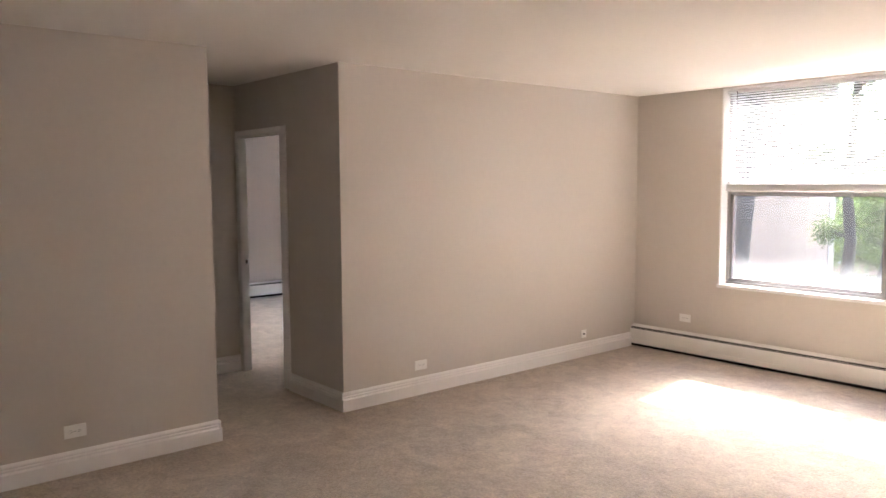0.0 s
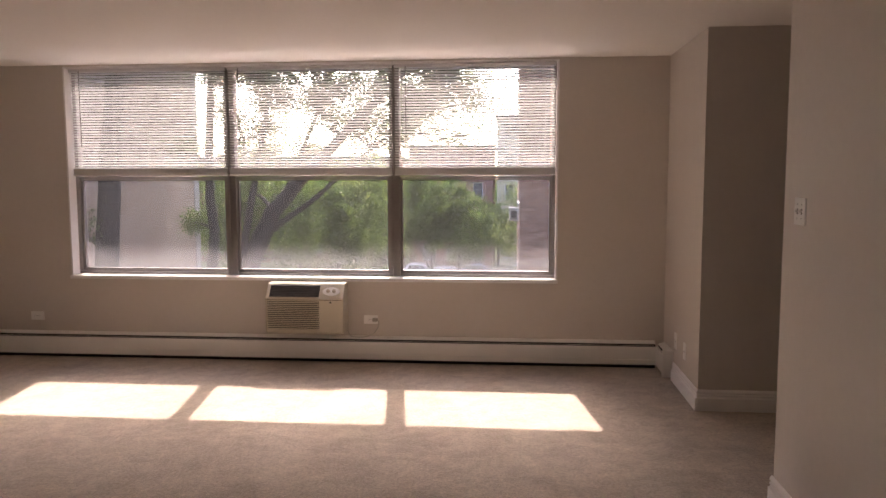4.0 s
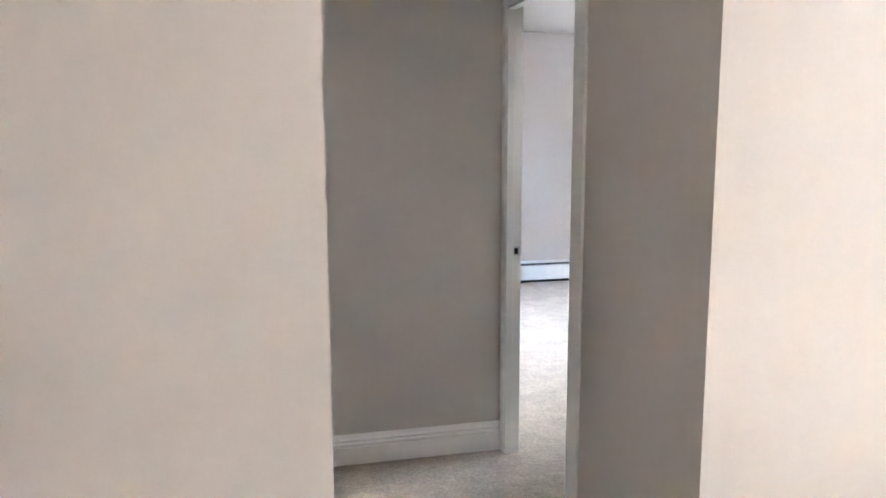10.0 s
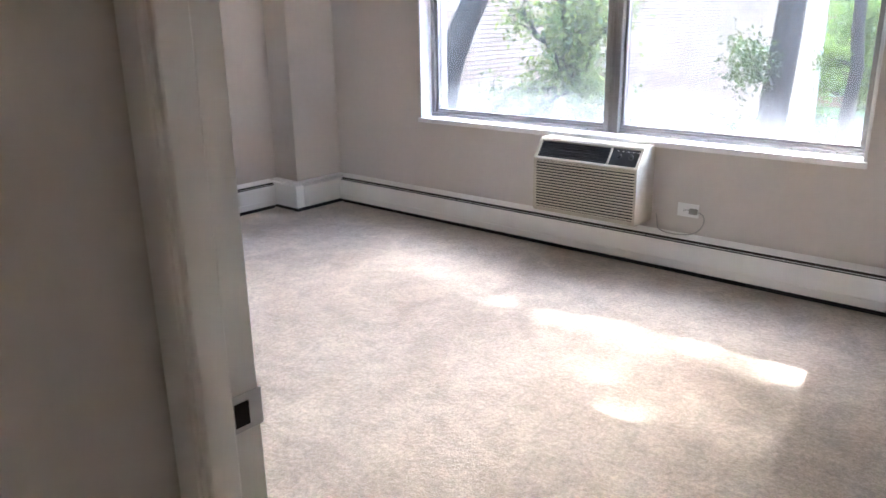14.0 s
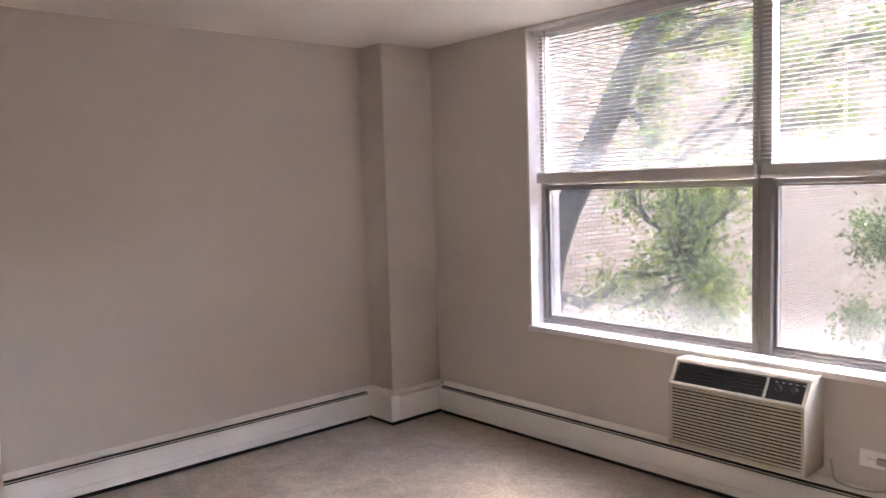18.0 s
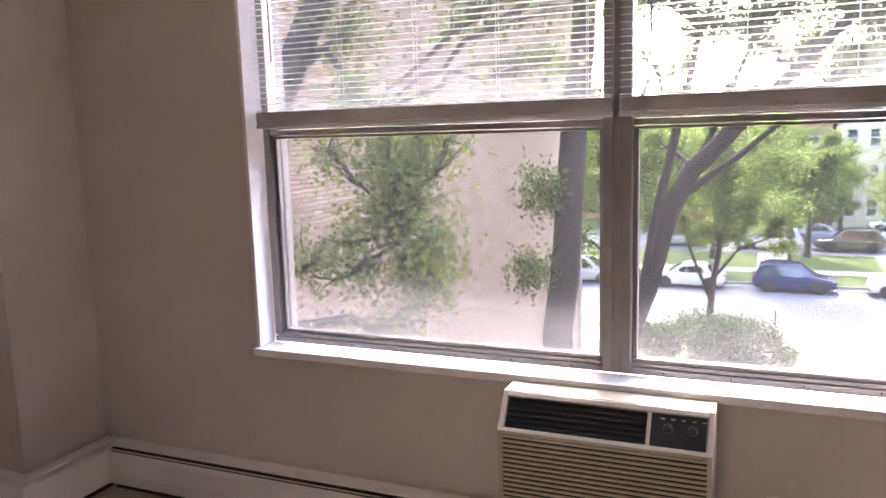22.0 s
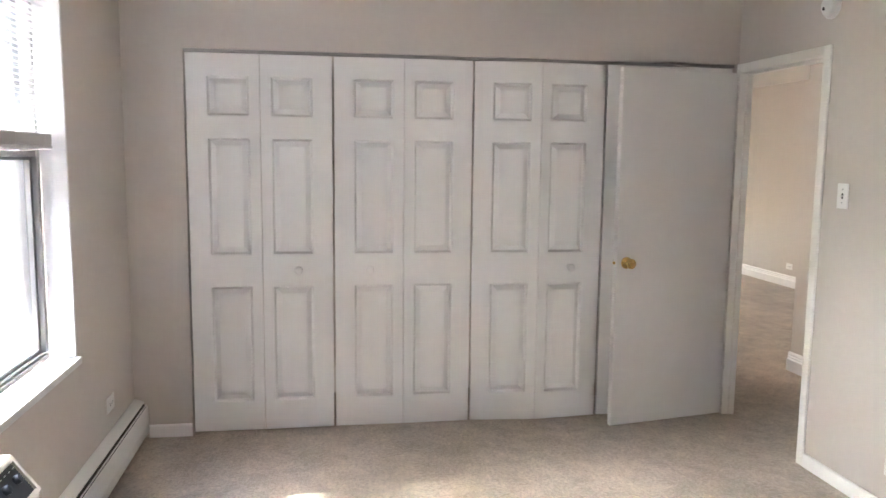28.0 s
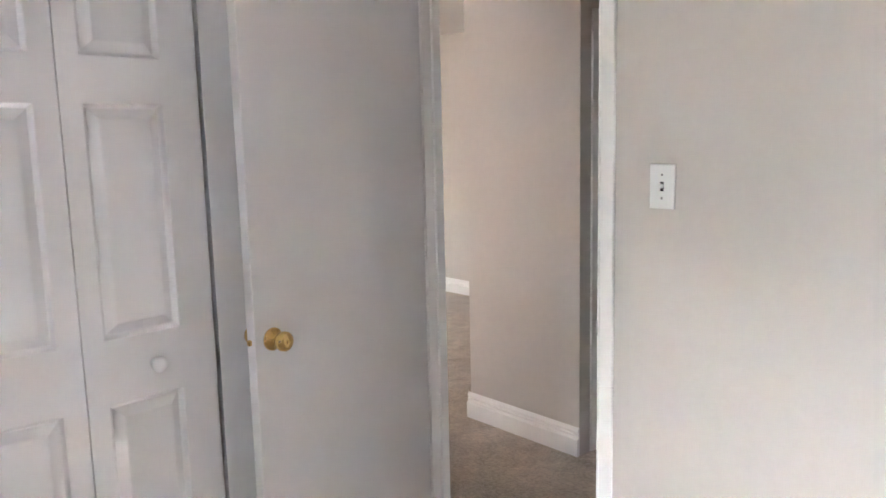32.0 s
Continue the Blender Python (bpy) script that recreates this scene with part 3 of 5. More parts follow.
        extrude(bm, [(0.0, 0.0), (0.009, 0.002), (0.0095, 0.0095), (0.007, 0.011), (0.0, 0.006)], (x0 + 0.014, yf + 0.010, za), (x1 - 0.014, yf + 0.010, za), (0, -1, 0))
        part("louvre", bm, BEIGE, ob)
    return ob


def ac_living(x0, x1, z0, z1):
    """Newer unit: sloped outlet grille, louvred intake and a plain panel with an oval dial."""
    ob = thing("air_conditioner", "beige through-wall air conditioner with an oval dial", "air conditioner", "air conditioners")
    yf, yt, zs = -0.20, -0.115, z1 - 0.115
    prof = [(0.0, z0), (0.0, z1), (yt + 0.012, z1), (yt, z1 - 0.008), (yf, zs), (yf, z0 + 0.014), (yf + 0.014, z0)]
    bm = bmesh.new()
    r0, r1 = ([bm.verts.new((x, y, z)) for y, z in prof] for x in (x0, x1))
    for i in range(7):
        bm.faces.new((r0[i], r0[(i + 1) % 7], r1[(i + 1) % 7], r1[i]))
    caps = [bm.faces.new(r0[::-1]), bm.faces.new(r1)]
    bmesh.ops.bevel(bm, geom=list({e for f in caps for e in f.edges}), offset=0.010, segments=3, profile=0.5, affect="EDGES")
    part("body", bm, BEIGE, ob)
    xm = x0 + (x1 - x0) * 0.685
    d = Vector((0, yt - yf, z1 - 0.008 - zs))
    up, nrm = d.normalized(), Vector((0, -d.z, d.y)).normalized()
    m = Matrix(((1, 0, 0, 0), (0, up.y, nrm.y, yf), (0, up.z, nrm.z, zs), (0, 0, 0, 1)))

    def on_slope(xa, xb, u0, u1, h0, h1, bevel=0.0):
        bm = box(bmesh.new(), xa, xb, u0, u1, h0, h1, bevel)
        bmesh.ops.transform(bm, matrix=m, verts=bm.verts)
        return bm

    L = d.length
    part("outlet_recess", on_slope(x0 + 0.03, xm, 0.016, L - 0.012, -0.004, 0.002, 0.002), BLACK, ob, "black outlet grille recess")
    for i in range(7):
        u = 0.022 + i * (L - 0.046) / 6
        part("outlet_slat", on_slope(x0 + 0.033, xm - 0.003, u, u + 0.003, 0.001, 0.006, 0.001), DARKGREY, ob)
    zi0, zi1 = z0 + 0.035, zs - 0.022
    # near-black sheet gives the louvre gaps their shade by colour
    part("grille_shade", box(bmesh.new(), x0 + 0.02, xm + 0.005, yf - 0.0012, yf + 0.002, zi0, zi1), DARK, ob, "near-black sheet painting the shade behind the louvres")
    for i in range(15):
        z = zi0 + (i + 0.15) * (zi1 - zi0) / 15
        part("louvre", box(bmesh.new(), x0 + 0.02, xm + 0.005, yf - 0.008, yf - 0.001, z, z + 0.0075, 0.0015), BEIGE, ob)
    part("panel_seam", box(bmesh.new(), x0 + 0.012, x1 - 0.012, yf - 0.0015, yf + 0.001, zs - 0.012, zs - 0.009), DARK, ob)
    q = m @ Matrix.Translation(((xm + x1) / 2 - 0.004, L * 0.5, 0)) @ Matrix.Diagonal((1.55, 0.85, 1, 1))
    dial_plate = part("dial_plate", lathe(bmesh.new(), [(0.046, -0.004), (0.046, 0.003), (0.041, 0.006), (0.036, 0.004)], q, 28), PLATE, ob, "pale oval dial plate")
    for sx in (-0.024, 0.024):
        q = m @ Matrix.Translation(((xm + x1) / 2 - 0.004 + sx, L * 0.5, 0.003))
        part("knob", lathe(bmesh.new(), [(0.015, 0.0), (0.015, 0.012), (0.011, 0.017), (0.002, 0.018)], q, 18), BEIGE, dial_plate)
    part("badge", box(bmesh.new(), xm + 0.09, xm + 0.105, yf - 0.002, yf + 0.001, zs - 0.035, zs - 0.022, 0.001), DARK, ob, "small dark badge")
    return ob


DARKGREY = paint("dark_grey_plastic", (0.09, 0.088, 0.085), 0.5)


ac_bedroom(-3.355, -2.712, 0.258, 0.668)
ac_living(2.630, 3.268, 0.262, 0.662)


# ---- outlets and switches ----
def outlet(at, wide=0.117, tall=0.073, plug=None, blank=False):
    """A duplex outlet laid on its side: plate in the local xz plane, facing -y."""
    ob = thing("outlet", "white plastic duplex outlet plate on the wall", "outlet", "wall outlets", at=at)
    part("plate", box(bmesh.new(), -wide / 2, wide / 2, -0.006, 0.0, -tall / 2, tall / 2, 0.002, 2), PLATE, ob)
    if blank:
        part("jack", box(bmesh.new(), -0.012, 0.012, -0.0085, -0.005, -0.009, 0.009, 0.002), DARK, ob, "dark cable jack")
        return ob
    for s in (-1, 1):
        bm = bmesh.new()
        m = Matrix.Translation((s * 0.0195, -0.006, 0)) @ Matrix.Rotation(radians(90), 4, "X")
        lathe(bm, [(0.0165, -0.001), (0.0165, 0.0012), (0.0155, 0.0018)], m, 18)
        sock = part("socket", bm, PLATE, ob)
        part("slot", boxes((s * 0.0195 - 0.006, s * 0.0195 + 0.002, -0.0085, -0.0076, 0.004, 0.0058), (s * 0.0195 - 0.006, s * 0.0195 + 0.002, -0.0085, -0.0076, -0.0058, -0.004), (s * 0.0195 + 0.006, s * 0.0195 + 0.010, -0.0085, -0.0076, -0.002, 0.002)), DARK, sock)
    part("screw", tube(bmesh.new(), (0, -0.0055, 0), (0, -0.0068, 0), 0.003, n=10), ALU, ob)
    return ob


outlet(pose(0, -5.187, 0.246, 0, 0, 90))
outlet(pose(0, -2.721, 0.227, 0, 0, 90))
outlet(pose(0, -0.790, 0.212, 0, 0, 90), wide=0.073, tall=0.073, blank=True)
outlet(pose(0.566, 0, 0.341, 0, 0, 0))
outlet(pose(3.454, 0, 0.350, 0, 0, 0))
outlet(pose(-2.506, 0, 0.342, 0, 0, 0))
outlet(pose(-1.254, 0, 0.343, 0, 0, 0))
outlet(pose(XH, -3.03, 0.335, 0, 0, 90))
outlet(pose(-2.218, Y1B, 0.225, 0, 0, 180))
outlet(pose(3.38, YB, 0.245, 0, 0, 180))
outlet(pose(XR, -0.45, 0.31, 0, 0, -90), wide=0.073, tall=0.117)
outlet(pose(XR, -0.75, 0.30, 0, 0, -90), wide=0.073, tall=0.117)


def plug_and_cord(x, z, points):
    ob = thing("power_cord", "grey power cord plugged into an outlet", "cord")
    part("plug", box(bmesh.new(), x - 0.001, x + 0.042, -0.034, -0.0085, z - 0.014, z + 0.014, 0.006, 2), CORD, ob)
    cord(points, 0.0035, "cord", ob, CORD)


plug_and_cord(-2.491, 0.342, [(-2.44, -0.025, 0.342), (-2.405, -0.03, 0.335), (-2.40, -0.045, 0.28), (-2.45, -0.05, 0.225), (-2.56, -0.045, 0.21), (-2.64, -0.03, 0.213), (-2.668, -0.012, 0.225), (-2.672, -0.02, 0.29), (-2.68, -0.012, 0.30)])
plug_and_cord(3.470, 0.350, [(3.51, -0.025, 0.35), (3.535, -0.03, 0.335), (3.50, -0.04, 0.25), (3.43, -0.05, 0.213), (3.33, -0.04, 0.208), (3.28, -0.03, 0.215), (3.262, -0.02, 0.262)])


def switch(at, toggles, label):
    ob = thing("light_switch", label, "switch", at=at)
    w = 0.073 + 0.046 * (toggles - 1)
    part("plate", box(bmesh.new(), -w / 2, w / 2, -0.006, 0.0, -0.058, 0.058, 0.002, 2), PLATE, ob)
    for i in range(toggles):
        x = (i - (toggles - 1) / 2) * 0.046
        part("slot", boxes((x - 0.005, x + 0.005, -0.0065, -0.0055, -0.012, 0.012)), DARK, ob)
        bm = box(bmesh.new(), x - 0.0042, x + 0.0042, -0.016, -0.004, -0.004, 0.007, 0.0015)
        part("toggle", bm, PLATE, ob)
        for z in (-0.030, 0.030):
            part("screw", tube(bmesh.new(), (x, -0.0055, z), (x, -0.0072, z), 0.0032, n=10), ALU, ob)
    return ob


switch(pose(-1.768, Y1B, 1.356, 0, 0, 180), 1, "white single toggle light switch beside the doorway")
switch(pose(XR, -2.783, 1.367, 0, 0, -90), 2, "white double toggle light switch on a side wall")

smoke = thing("smoke_detector", "round white smoke detector high on the wall", "smoke detector", at=pose(-1.60, Y1B, 2.235, -90, 0, 0))
part("base", lathe(bmesh.new(), [(0.060, 0), (0.060, 0.010), (0.056, 0.012)], Matrix(), 32), PLATE, smoke)
part("cover", lathe(bmesh.new(), [(0.052, 0.012), (0.050, 0.026), (0.042, 0.034), (0.012, 0.036)], Matrix(), 32), PLATE, smoke)
part("test_button", lathe(bmesh.new(), [(0.008, 0.034), (0.008, 0.038), (0.002, 0.039)], Matrix.Translation((0.018, 0.012, 0)), 12), DARK, smoke)


# ---- doorway, door leaf and hall door ----
FRAME = paint("cream_door_frame_paint", (0.88, 0.86, 0.82), 0.34, grain=10, amount=0.03, bump=0.1, bump_scale=60)
fr_ob = thing("door_frame_1", "cream painted steel frame of the bedroom doorway", "door frame", kind="structure")
CW = 0.045
for y0, y1, nm in ((Y1 - 0.012, Y1, "hall_casing"), (Y1B, Y1B + 0.012, "bedroom_casing")):
    part(nm, boxes((DO[0] - CW, DO[0], y0, y1, 0, DO[2] + CW), bevel=0.003), FRAME, fr_ob)
    part(nm, boxes((DO[1], -0.748 if nm == "hall_casing" else XC - 0.001, y0, y1, 0, DO[2] + CW), bevel=0.003), FRAME, fr_ob)
    part(nm, boxes((DO[0] + 0.0005, DO[1] - 0.0005, y0, y1, DO[2], DO[2] + CW), bevel=0.003), FRAME, fr_ob)
part("jamb", boxes((DO[0], DO[0] + 0.006, Y1 - 0.011, Y1B + 0.011, 0, DO[2])), FRAME, fr_ob)
part("jamb", boxes((DO[1] - 0.006, DO[1], Y1 - 0.011, Y1B + 0.011, 0, DO[2])), FRAME, fr_ob)
part("head_jamb", boxes((DO[0] + 0.007, DO[1] - 0.007, Y1 - 0.011, Y1B + 0.011, DO[2] - 0.006, DO[2] - 0.0005)), FRAME, fr_ob)
part("stop", boxes((DO[0] + 0.006, DO[0] + 0.018, Y1 - 0.008, Y1 + 0.028, 0, DO[2] - 0.008), bevel=0.002), FRAME, fr_ob)
part("stop", boxes((DO[1] - 0.018, DO[1] - 0.006, Y1 - 0.008, Y1 + 0.028, 0, DO[2] - 0.008), bevel=0.002), FRAME, fr_ob)
part("stop", boxes((DO[0] + 0.019, DO[1] - 0.019, Y1 - 0.008, Y1 + 0.028, DO[2] - 0.019, DO[2] - 0.007), bevel=0.002), FRAME, fr_ob)
CHROME = paint("worn_chrome", (0.62, 0.61, 0.60), 0.28, metal=1.0, amount=0.05)
BRASS = paint("polished_brass", (0.72, 0.49, 0.17), 0.16, metal=1.0, amount=0.04)
strike = part("strike_plate", boxes((DO[0] + 0.0055, DO[0] + 0.0085, Y1 + 0.031, Y1B + 0.015, 0.928, 0.972), bevel=0.001), CHROME, fr_ob, "worn metal strike plate")
part("latch_hole", boxes((DO[0] + 0.0086, DO[0] + 0.0092, Y1 + 0.034, Y1 + 0.052, 0.935, 0.963)), DARK, strike, "dark latch hole")

DOOR_PAINT = paint("white_flush_door_paint", (0.79, 0.775, 0.75), 0.36, grain=6, amount=0.02, bump=0.06, bump_scale=40)
hinge = Vector((-0.842, -3.345, 0))
free_end = Vector((-0.978, -2.601, 0))
ang = math.degrees(math.atan2(free_end.y - hinge.y, free_end.x - hinge.x))
LWID = (free_end - hinge).length
leaf = thing("door_1", "white flush bedroom door standing wide open", "door", at=pose(hinge.x, hinge.y, 0.012, 0, 0, ang))
leaf["kind"] = "structure"
part("door_leaf", box(bmesh.new(), 0.004, LWID, -0.035, 0.0, 0.0, 1.992, 0.002), DOOR_PAINT, leaf)


def door_knob(parent, x, y, z, s):
    """A brass knob on a round rose; s: side of the leaf."""
    m = Matrix.Translation((x, y, z)) @ Matrix.Rotation(radians(-90 * s), 4, "X")
    k = part("door_knob", lathe(bmesh.new(), [(0.033, 0.0), (0.033, 0.004), (0.029, 0.009), (0.013, 0.012), (0.011, 0.026), (0.016, 0.031), (0.026, 0.038), (0.0285, 0.048), (0.027, 0.058), (0.019, 0.065), (0.006, 0.067)], m, 28), BRASS, parent, "polished brass door knob", smooth=True)
    part("lock_button", lathe(bmesh.new(), [(0.006, 0.066), (0.006, 0.070), (0.002, 0.071)], m, 12), BRASS, k)


door_knob(leaf, LWID - 0.062, 0.0, 0.93, 1)
door_knob(leaf, LWID - 0.062, -0.035, 0.93, -1)
part("latch", box(bmesh.new(), LWID - 0.001, LWID + 0.011, -0.024, -0.011, 0.922, 0.938, 0.003), BRASS, leaf, "brass latch bolt")
for z in (0.22, 1.0, 1.75):
    part("hinge", tube(bmesh.new(), (0.0, 0.004, z - 0.045), (0.0, 0.004, z + 0.045), 0.005), FRAME, leaf)

hall_door = thing("door_2", "closed cream painted flush door in the hall", "door", kind="structure")
PINK = paint("cream_satin_door_paint", (0.74, 0.66, 0.58), 0.30, grain=6, amount=0.02)
part("door_leaf", boxes((XS + 0.028, XS + 0.058, -5.175, -4.475, 0.012, 2.0), bevel=0.002), PINK, hall_door)
for ya, yb in ((-5.22, -5.176), (-4.474, -4.43)):
    part("door_jamb", boxes((XS - 0.010, XS + 0.059, ya, yb, 0, 2.04), bevel=0.002), FRAME, hall_door)
part("door_head", boxes((XS - 0.010, XS + 0.059, -5.175, -4.475, 2.004, 2.04), bevel=0.002), FRAME, hall_door)


# ---- bifold closet doors ----
def panel_mesh(w, h, flip):
    """A moulded three-panel leaf, front face towards -x; local y runs from 0 to -w, z up. The stile at the fold is the narrow one."""
    T, bm = 0.028, bmesh.new()
    fields = [(0.160, 0.797), (0.969, 1.586), (1.700, 1.906)]
    ya, yb = (0.053, w - 0.103) if flip else (0.103, w - 0.053)
    ys = [0, ya, yb, w]
    zs = [0]
    for a, b in fields:
        zs += [a, b]
    zs.append(h)
    grid = {}

    def v(y, z, x):
        key = (round(y, 5), round(z, 5), round(x, 5))
        if key not in grid:
            grid[key] = bm.verts.new((x, -y, z))
        return grid[key]

    for i in range(3):
        for k in range(len(zs) - 1):
            if i == 1 and k % 2 == 1:
                ring = [(0.0, 0.0), (0.003, 0.001), (0.008, 0.013), (0.012, 0.017), (0.015, 0.0175), (0.019, 0.015), (0.040, 0.002), (0.044, 0.001)]
                loops = [[v(ys[1] + q, zs[k] + q, x), v(ys[2] - q, zs[k] + q, x), v(ys[2] - q, zs[k + 1] - q, x), v(ys[1] + q, zs[k + 1] - q, x)] for q, x in ring]
                for a, b in zip(loops, loops[1:]):
                    for j in range(4):
                        bm.faces.new((a[j], a[(j + 1) % 4], b[(j + 1) % 4], b[j]))
                bm.faces.new(loops[-1])
            else:
                bm.faces.new((v(ys[i], zs[k], 0), v(ys[i + 1], zs[k], 0), v(ys[i + 1], zs[k + 1], 0), v(ys[i], zs[k + 1], 0)))
    rim = [e for e in bm.edges if e.is_boundary]
    out = bmesh.ops.extrude_edge_only(bm, edges=rim)
    for q in out["geom"]:
        if isinstance(q, bmesh.types.BMVert):
            q.co.x = T
    bmesh.ops.holes_fill(bm, edges=[e for e in bm.edges if e.is_boundary], sides=0)
    return bm


CLOSET = paint("white_moulded_door_paint", (0.86, 0.85, 0.83), 0.30, grain=5, amount=0.015, bump=0.02, bump_scale=60)
PW = 0.376
panel_data = [mesh_of("panel", panel_mesh(PW - 0.004, 2.02, flip), CLOSET) for flip in (False, True)]
for pair in range(4):
    bi = thing("bifold_door", "white moulded six-panel bifold closet door", "closet door", "bifold closet doors", at=pose(XC + 0.012, CLO[1] - 0.008 - pair * 2 * (PW + 0.0035), 0.015))
    fold = (0.006, 0.004, 0.034, 0.008)[pair]
    for k in range(2):
        p = new("panel", panel_data[k])
        p.parent = bi
        a = math.atan2(fold, PW)
        if k == 0:
            p.matrix_basis = pose(0, 0, 0, 0, 0, -math.degrees(a))
        else:
            p.matrix_basis = pose(-fold, -PW * math.cos(a), 0, 0, 0, math.degrees(a))
        if (pair, k) in ((0, 1), (1, 0), (2, 1), (3, 0)):
            yk = -(PW / 2 + 0.0) if k == 1 else -PW / 2
            bm = lathe(bmesh.new(), [(0.014, 0.0), (0.010, 0.006), (0.009, 0.012), (0.013, 0.016), (0.021, 0.022), (0.0225, 0.029), (0.018, 0.036), (0.004, 0.038)], Matrix.Translation((0, yk, 0.885)) @ Matrix.Rotation(radians(-90), 4, "Y"), 20)
            part("knob", bm, CLOSET, p, "small round white knob", smooth=True)
setting("closet_track", boxes((XC + 0.012, XC + 0.040, CLO[0] + 0.002, CLO[1] - 0.002, CLO[2] - 0.016, CLO[2] - 0.001)), ALU, "grey steel bifold track under the lintel", "track")
setting("closet_back", boxes((-0.135, -0.121, Y1B, 0, 0, H)), WALL, "plain back wall inside the closet", "wall")

# ================= outside =================
LAWN = paint("lawn_grass", (0.095, 0.135, 0.045), 0.9, grain=9, amount=0.35, bump=1.0, bump_scale=40, blotch=0.3, spec=0.1)
ASPH = paint("worn_asphalt", (0.095, 0.09, 0.085), 0.85, grain=5, amount=0.22, bump=0.4, bump_scale=60, blotch=0.25)
ROAD = paint("pale_road_asphalt", (0.15, 0.15, 0.155), 0.85, grain=4, amount=0.15, bump=0.4, bump_scale=50, blotch=0.2)
CONC = paint("pale_concrete", (0.36, 0.33, 0.29), 0.8, grain=6, amount=0.12, bump=0.3, bump_scale=60, blotch=0.4)
TRIM_OUT = paint("weathered_white_frame", (0.58, 0.58, 0.57), 0.5, grain=9, amount=0.08)
CURTAIN = paint("pale_blind_fabric", (0.74, 0.76, 0.76), 0.8, grain=3, amount=0.06)
ACBOX = paint("beige_unit_casing", (0.50, 0.48, 0.44), 0.5, grain=8, amount=0.12)
ACGRILLE = paint("grey_unit_grille", (0.07, 0.068, 0.066), 0.6, grain=40, amount=0.2)
BARK = paint("grey_brown_bark", (0.048, 0.040, 0.034), 0.95, grain=14, amount=0.4, bump=1.0, bump_scale=18, blotch=2)
TYRE = paint("black_rubber", (0.015, 0.015, 0.016), 0.85)
RIM = paint("alloy_rim", (0.45, 0.46, 0.47), 0.35, metal=0.7)
CARGLASS = paint("dark_car_glass", (0.02, 0.024, 0.028), 0.06, spec=0.8)
HEADLAMP = paint("clear_lamp_lens", (0.6, 0.62, 0.64), 0.1)
TAILLAMP = paint("red_lamp_lens", (0.30, 0.015, 0.012), 0.15)


def brick_paint(name, c1, c2, mortar, rough=0.85):
    """Running-bond brickwork at real size, with recessed joints."""
    m = bpy.data.materials.new(name)
    n, l = nodes_of(m)
    b = n["Principled BSDF"]
    geo = n.new("ShaderNodeNewGeometry")
    sep, com, add = n.new("ShaderNodeSeparateXYZ"), n.new("ShaderNodeCombineXYZ"), n.new("ShaderNodeMath")
    l.new(geo.outputs["Position"], sep.inputs[0])
    l.new(sep.outputs[0], add.inputs[0])
    l.new(sep.outputs[1], add.inputs[1])
    l.new(add.outputs[0], com.inputs[0])
    l.new(sep.outputs[2], com.inputs[1])
    t = n.new("ShaderNodeTexBrick")
    t.inputs["Scale"].default_value = 1.0
    t.inputs["Brick Width"].default_value, t.inputs["Row Height"].default_value = 0.21, 0.0715
    t.inputs["Mortar Size"].default_value, t.inputs["Mortar Smooth"].default_value = 0.011, 0.2
    t.inputs["Color1"].default_value, t.inputs["Color2"].default_value = (*c1, 1), (*c2, 1)
    t.inputs["Mortar"].default_value = (*mortar, 1)
    l.new(com.outputs[0], t.inputs["Vector"])
    noise, ramp, mul = n.new("ShaderNodeTexNoise"), n.new("ShaderNodeMapRange"), n.new("ShaderNodeVectorMath")
    noise.inputs["Scale"].default_value, noise.inputs["Detail"].default_value = 0.9, 5
    l.new(geo.outputs["Position"], noise.inputs["Vector"])
    ramp.inputs["To Min"].default_value, ramp.inputs["To Max"].default_value = 0.72, 1.28
    l.new(noise.outputs["Fac"], ramp.inputs["Value"])
    mul.operation = "SCALE"
    l.new(t.outputs["Color"], mul.inputs[0])
    l.new(ramp.outputs[0], mul.inputs["Scale"])
    l.new(mul.outputs[0], b.inputs["Base Color"])
    bump = n.new("ShaderNodeBump")
    bump.invert = True
    bump.inputs["Strength"].default_value, bump.inputs["Distance"].default_value = 0.8, 0.008
    l.new(t.outputs["Fac"], bump.inputs["Height"])
    l.new(bump.outputs[0], b.inputs["Normal"])
    b.inputs["Roughness"].default_value = rough
    return m


TAN_BRICK = brick_paint("tan_brick", (0.52, 0.40, 0.29), (0.46, 0.35, 0.25), (0.27, 0.20, 0.15))
RED_BRICK = brick_paint("red_brown_brick", (0.50, 0.285, 0.195), (0.26, 0.125, 0.085), (0.52, 0.44, 0.37))
FAR_BRICK = brick_paint("dark_red_brick", (0.26, 0.095, 0.07), (0.20, 0.075, 0.055), (0.22, 0.15, 0.12))
CREAM = paint("cream_masonry", (0.58, 0.50, 0.38), 0.85, grain=3, amount=0.1, blotch=0.3)
BUFF = paint("buff_masonry", (0.44, 0.38, 0.29), 0.85, grain=3, amount=0.1, blotch=0.3)


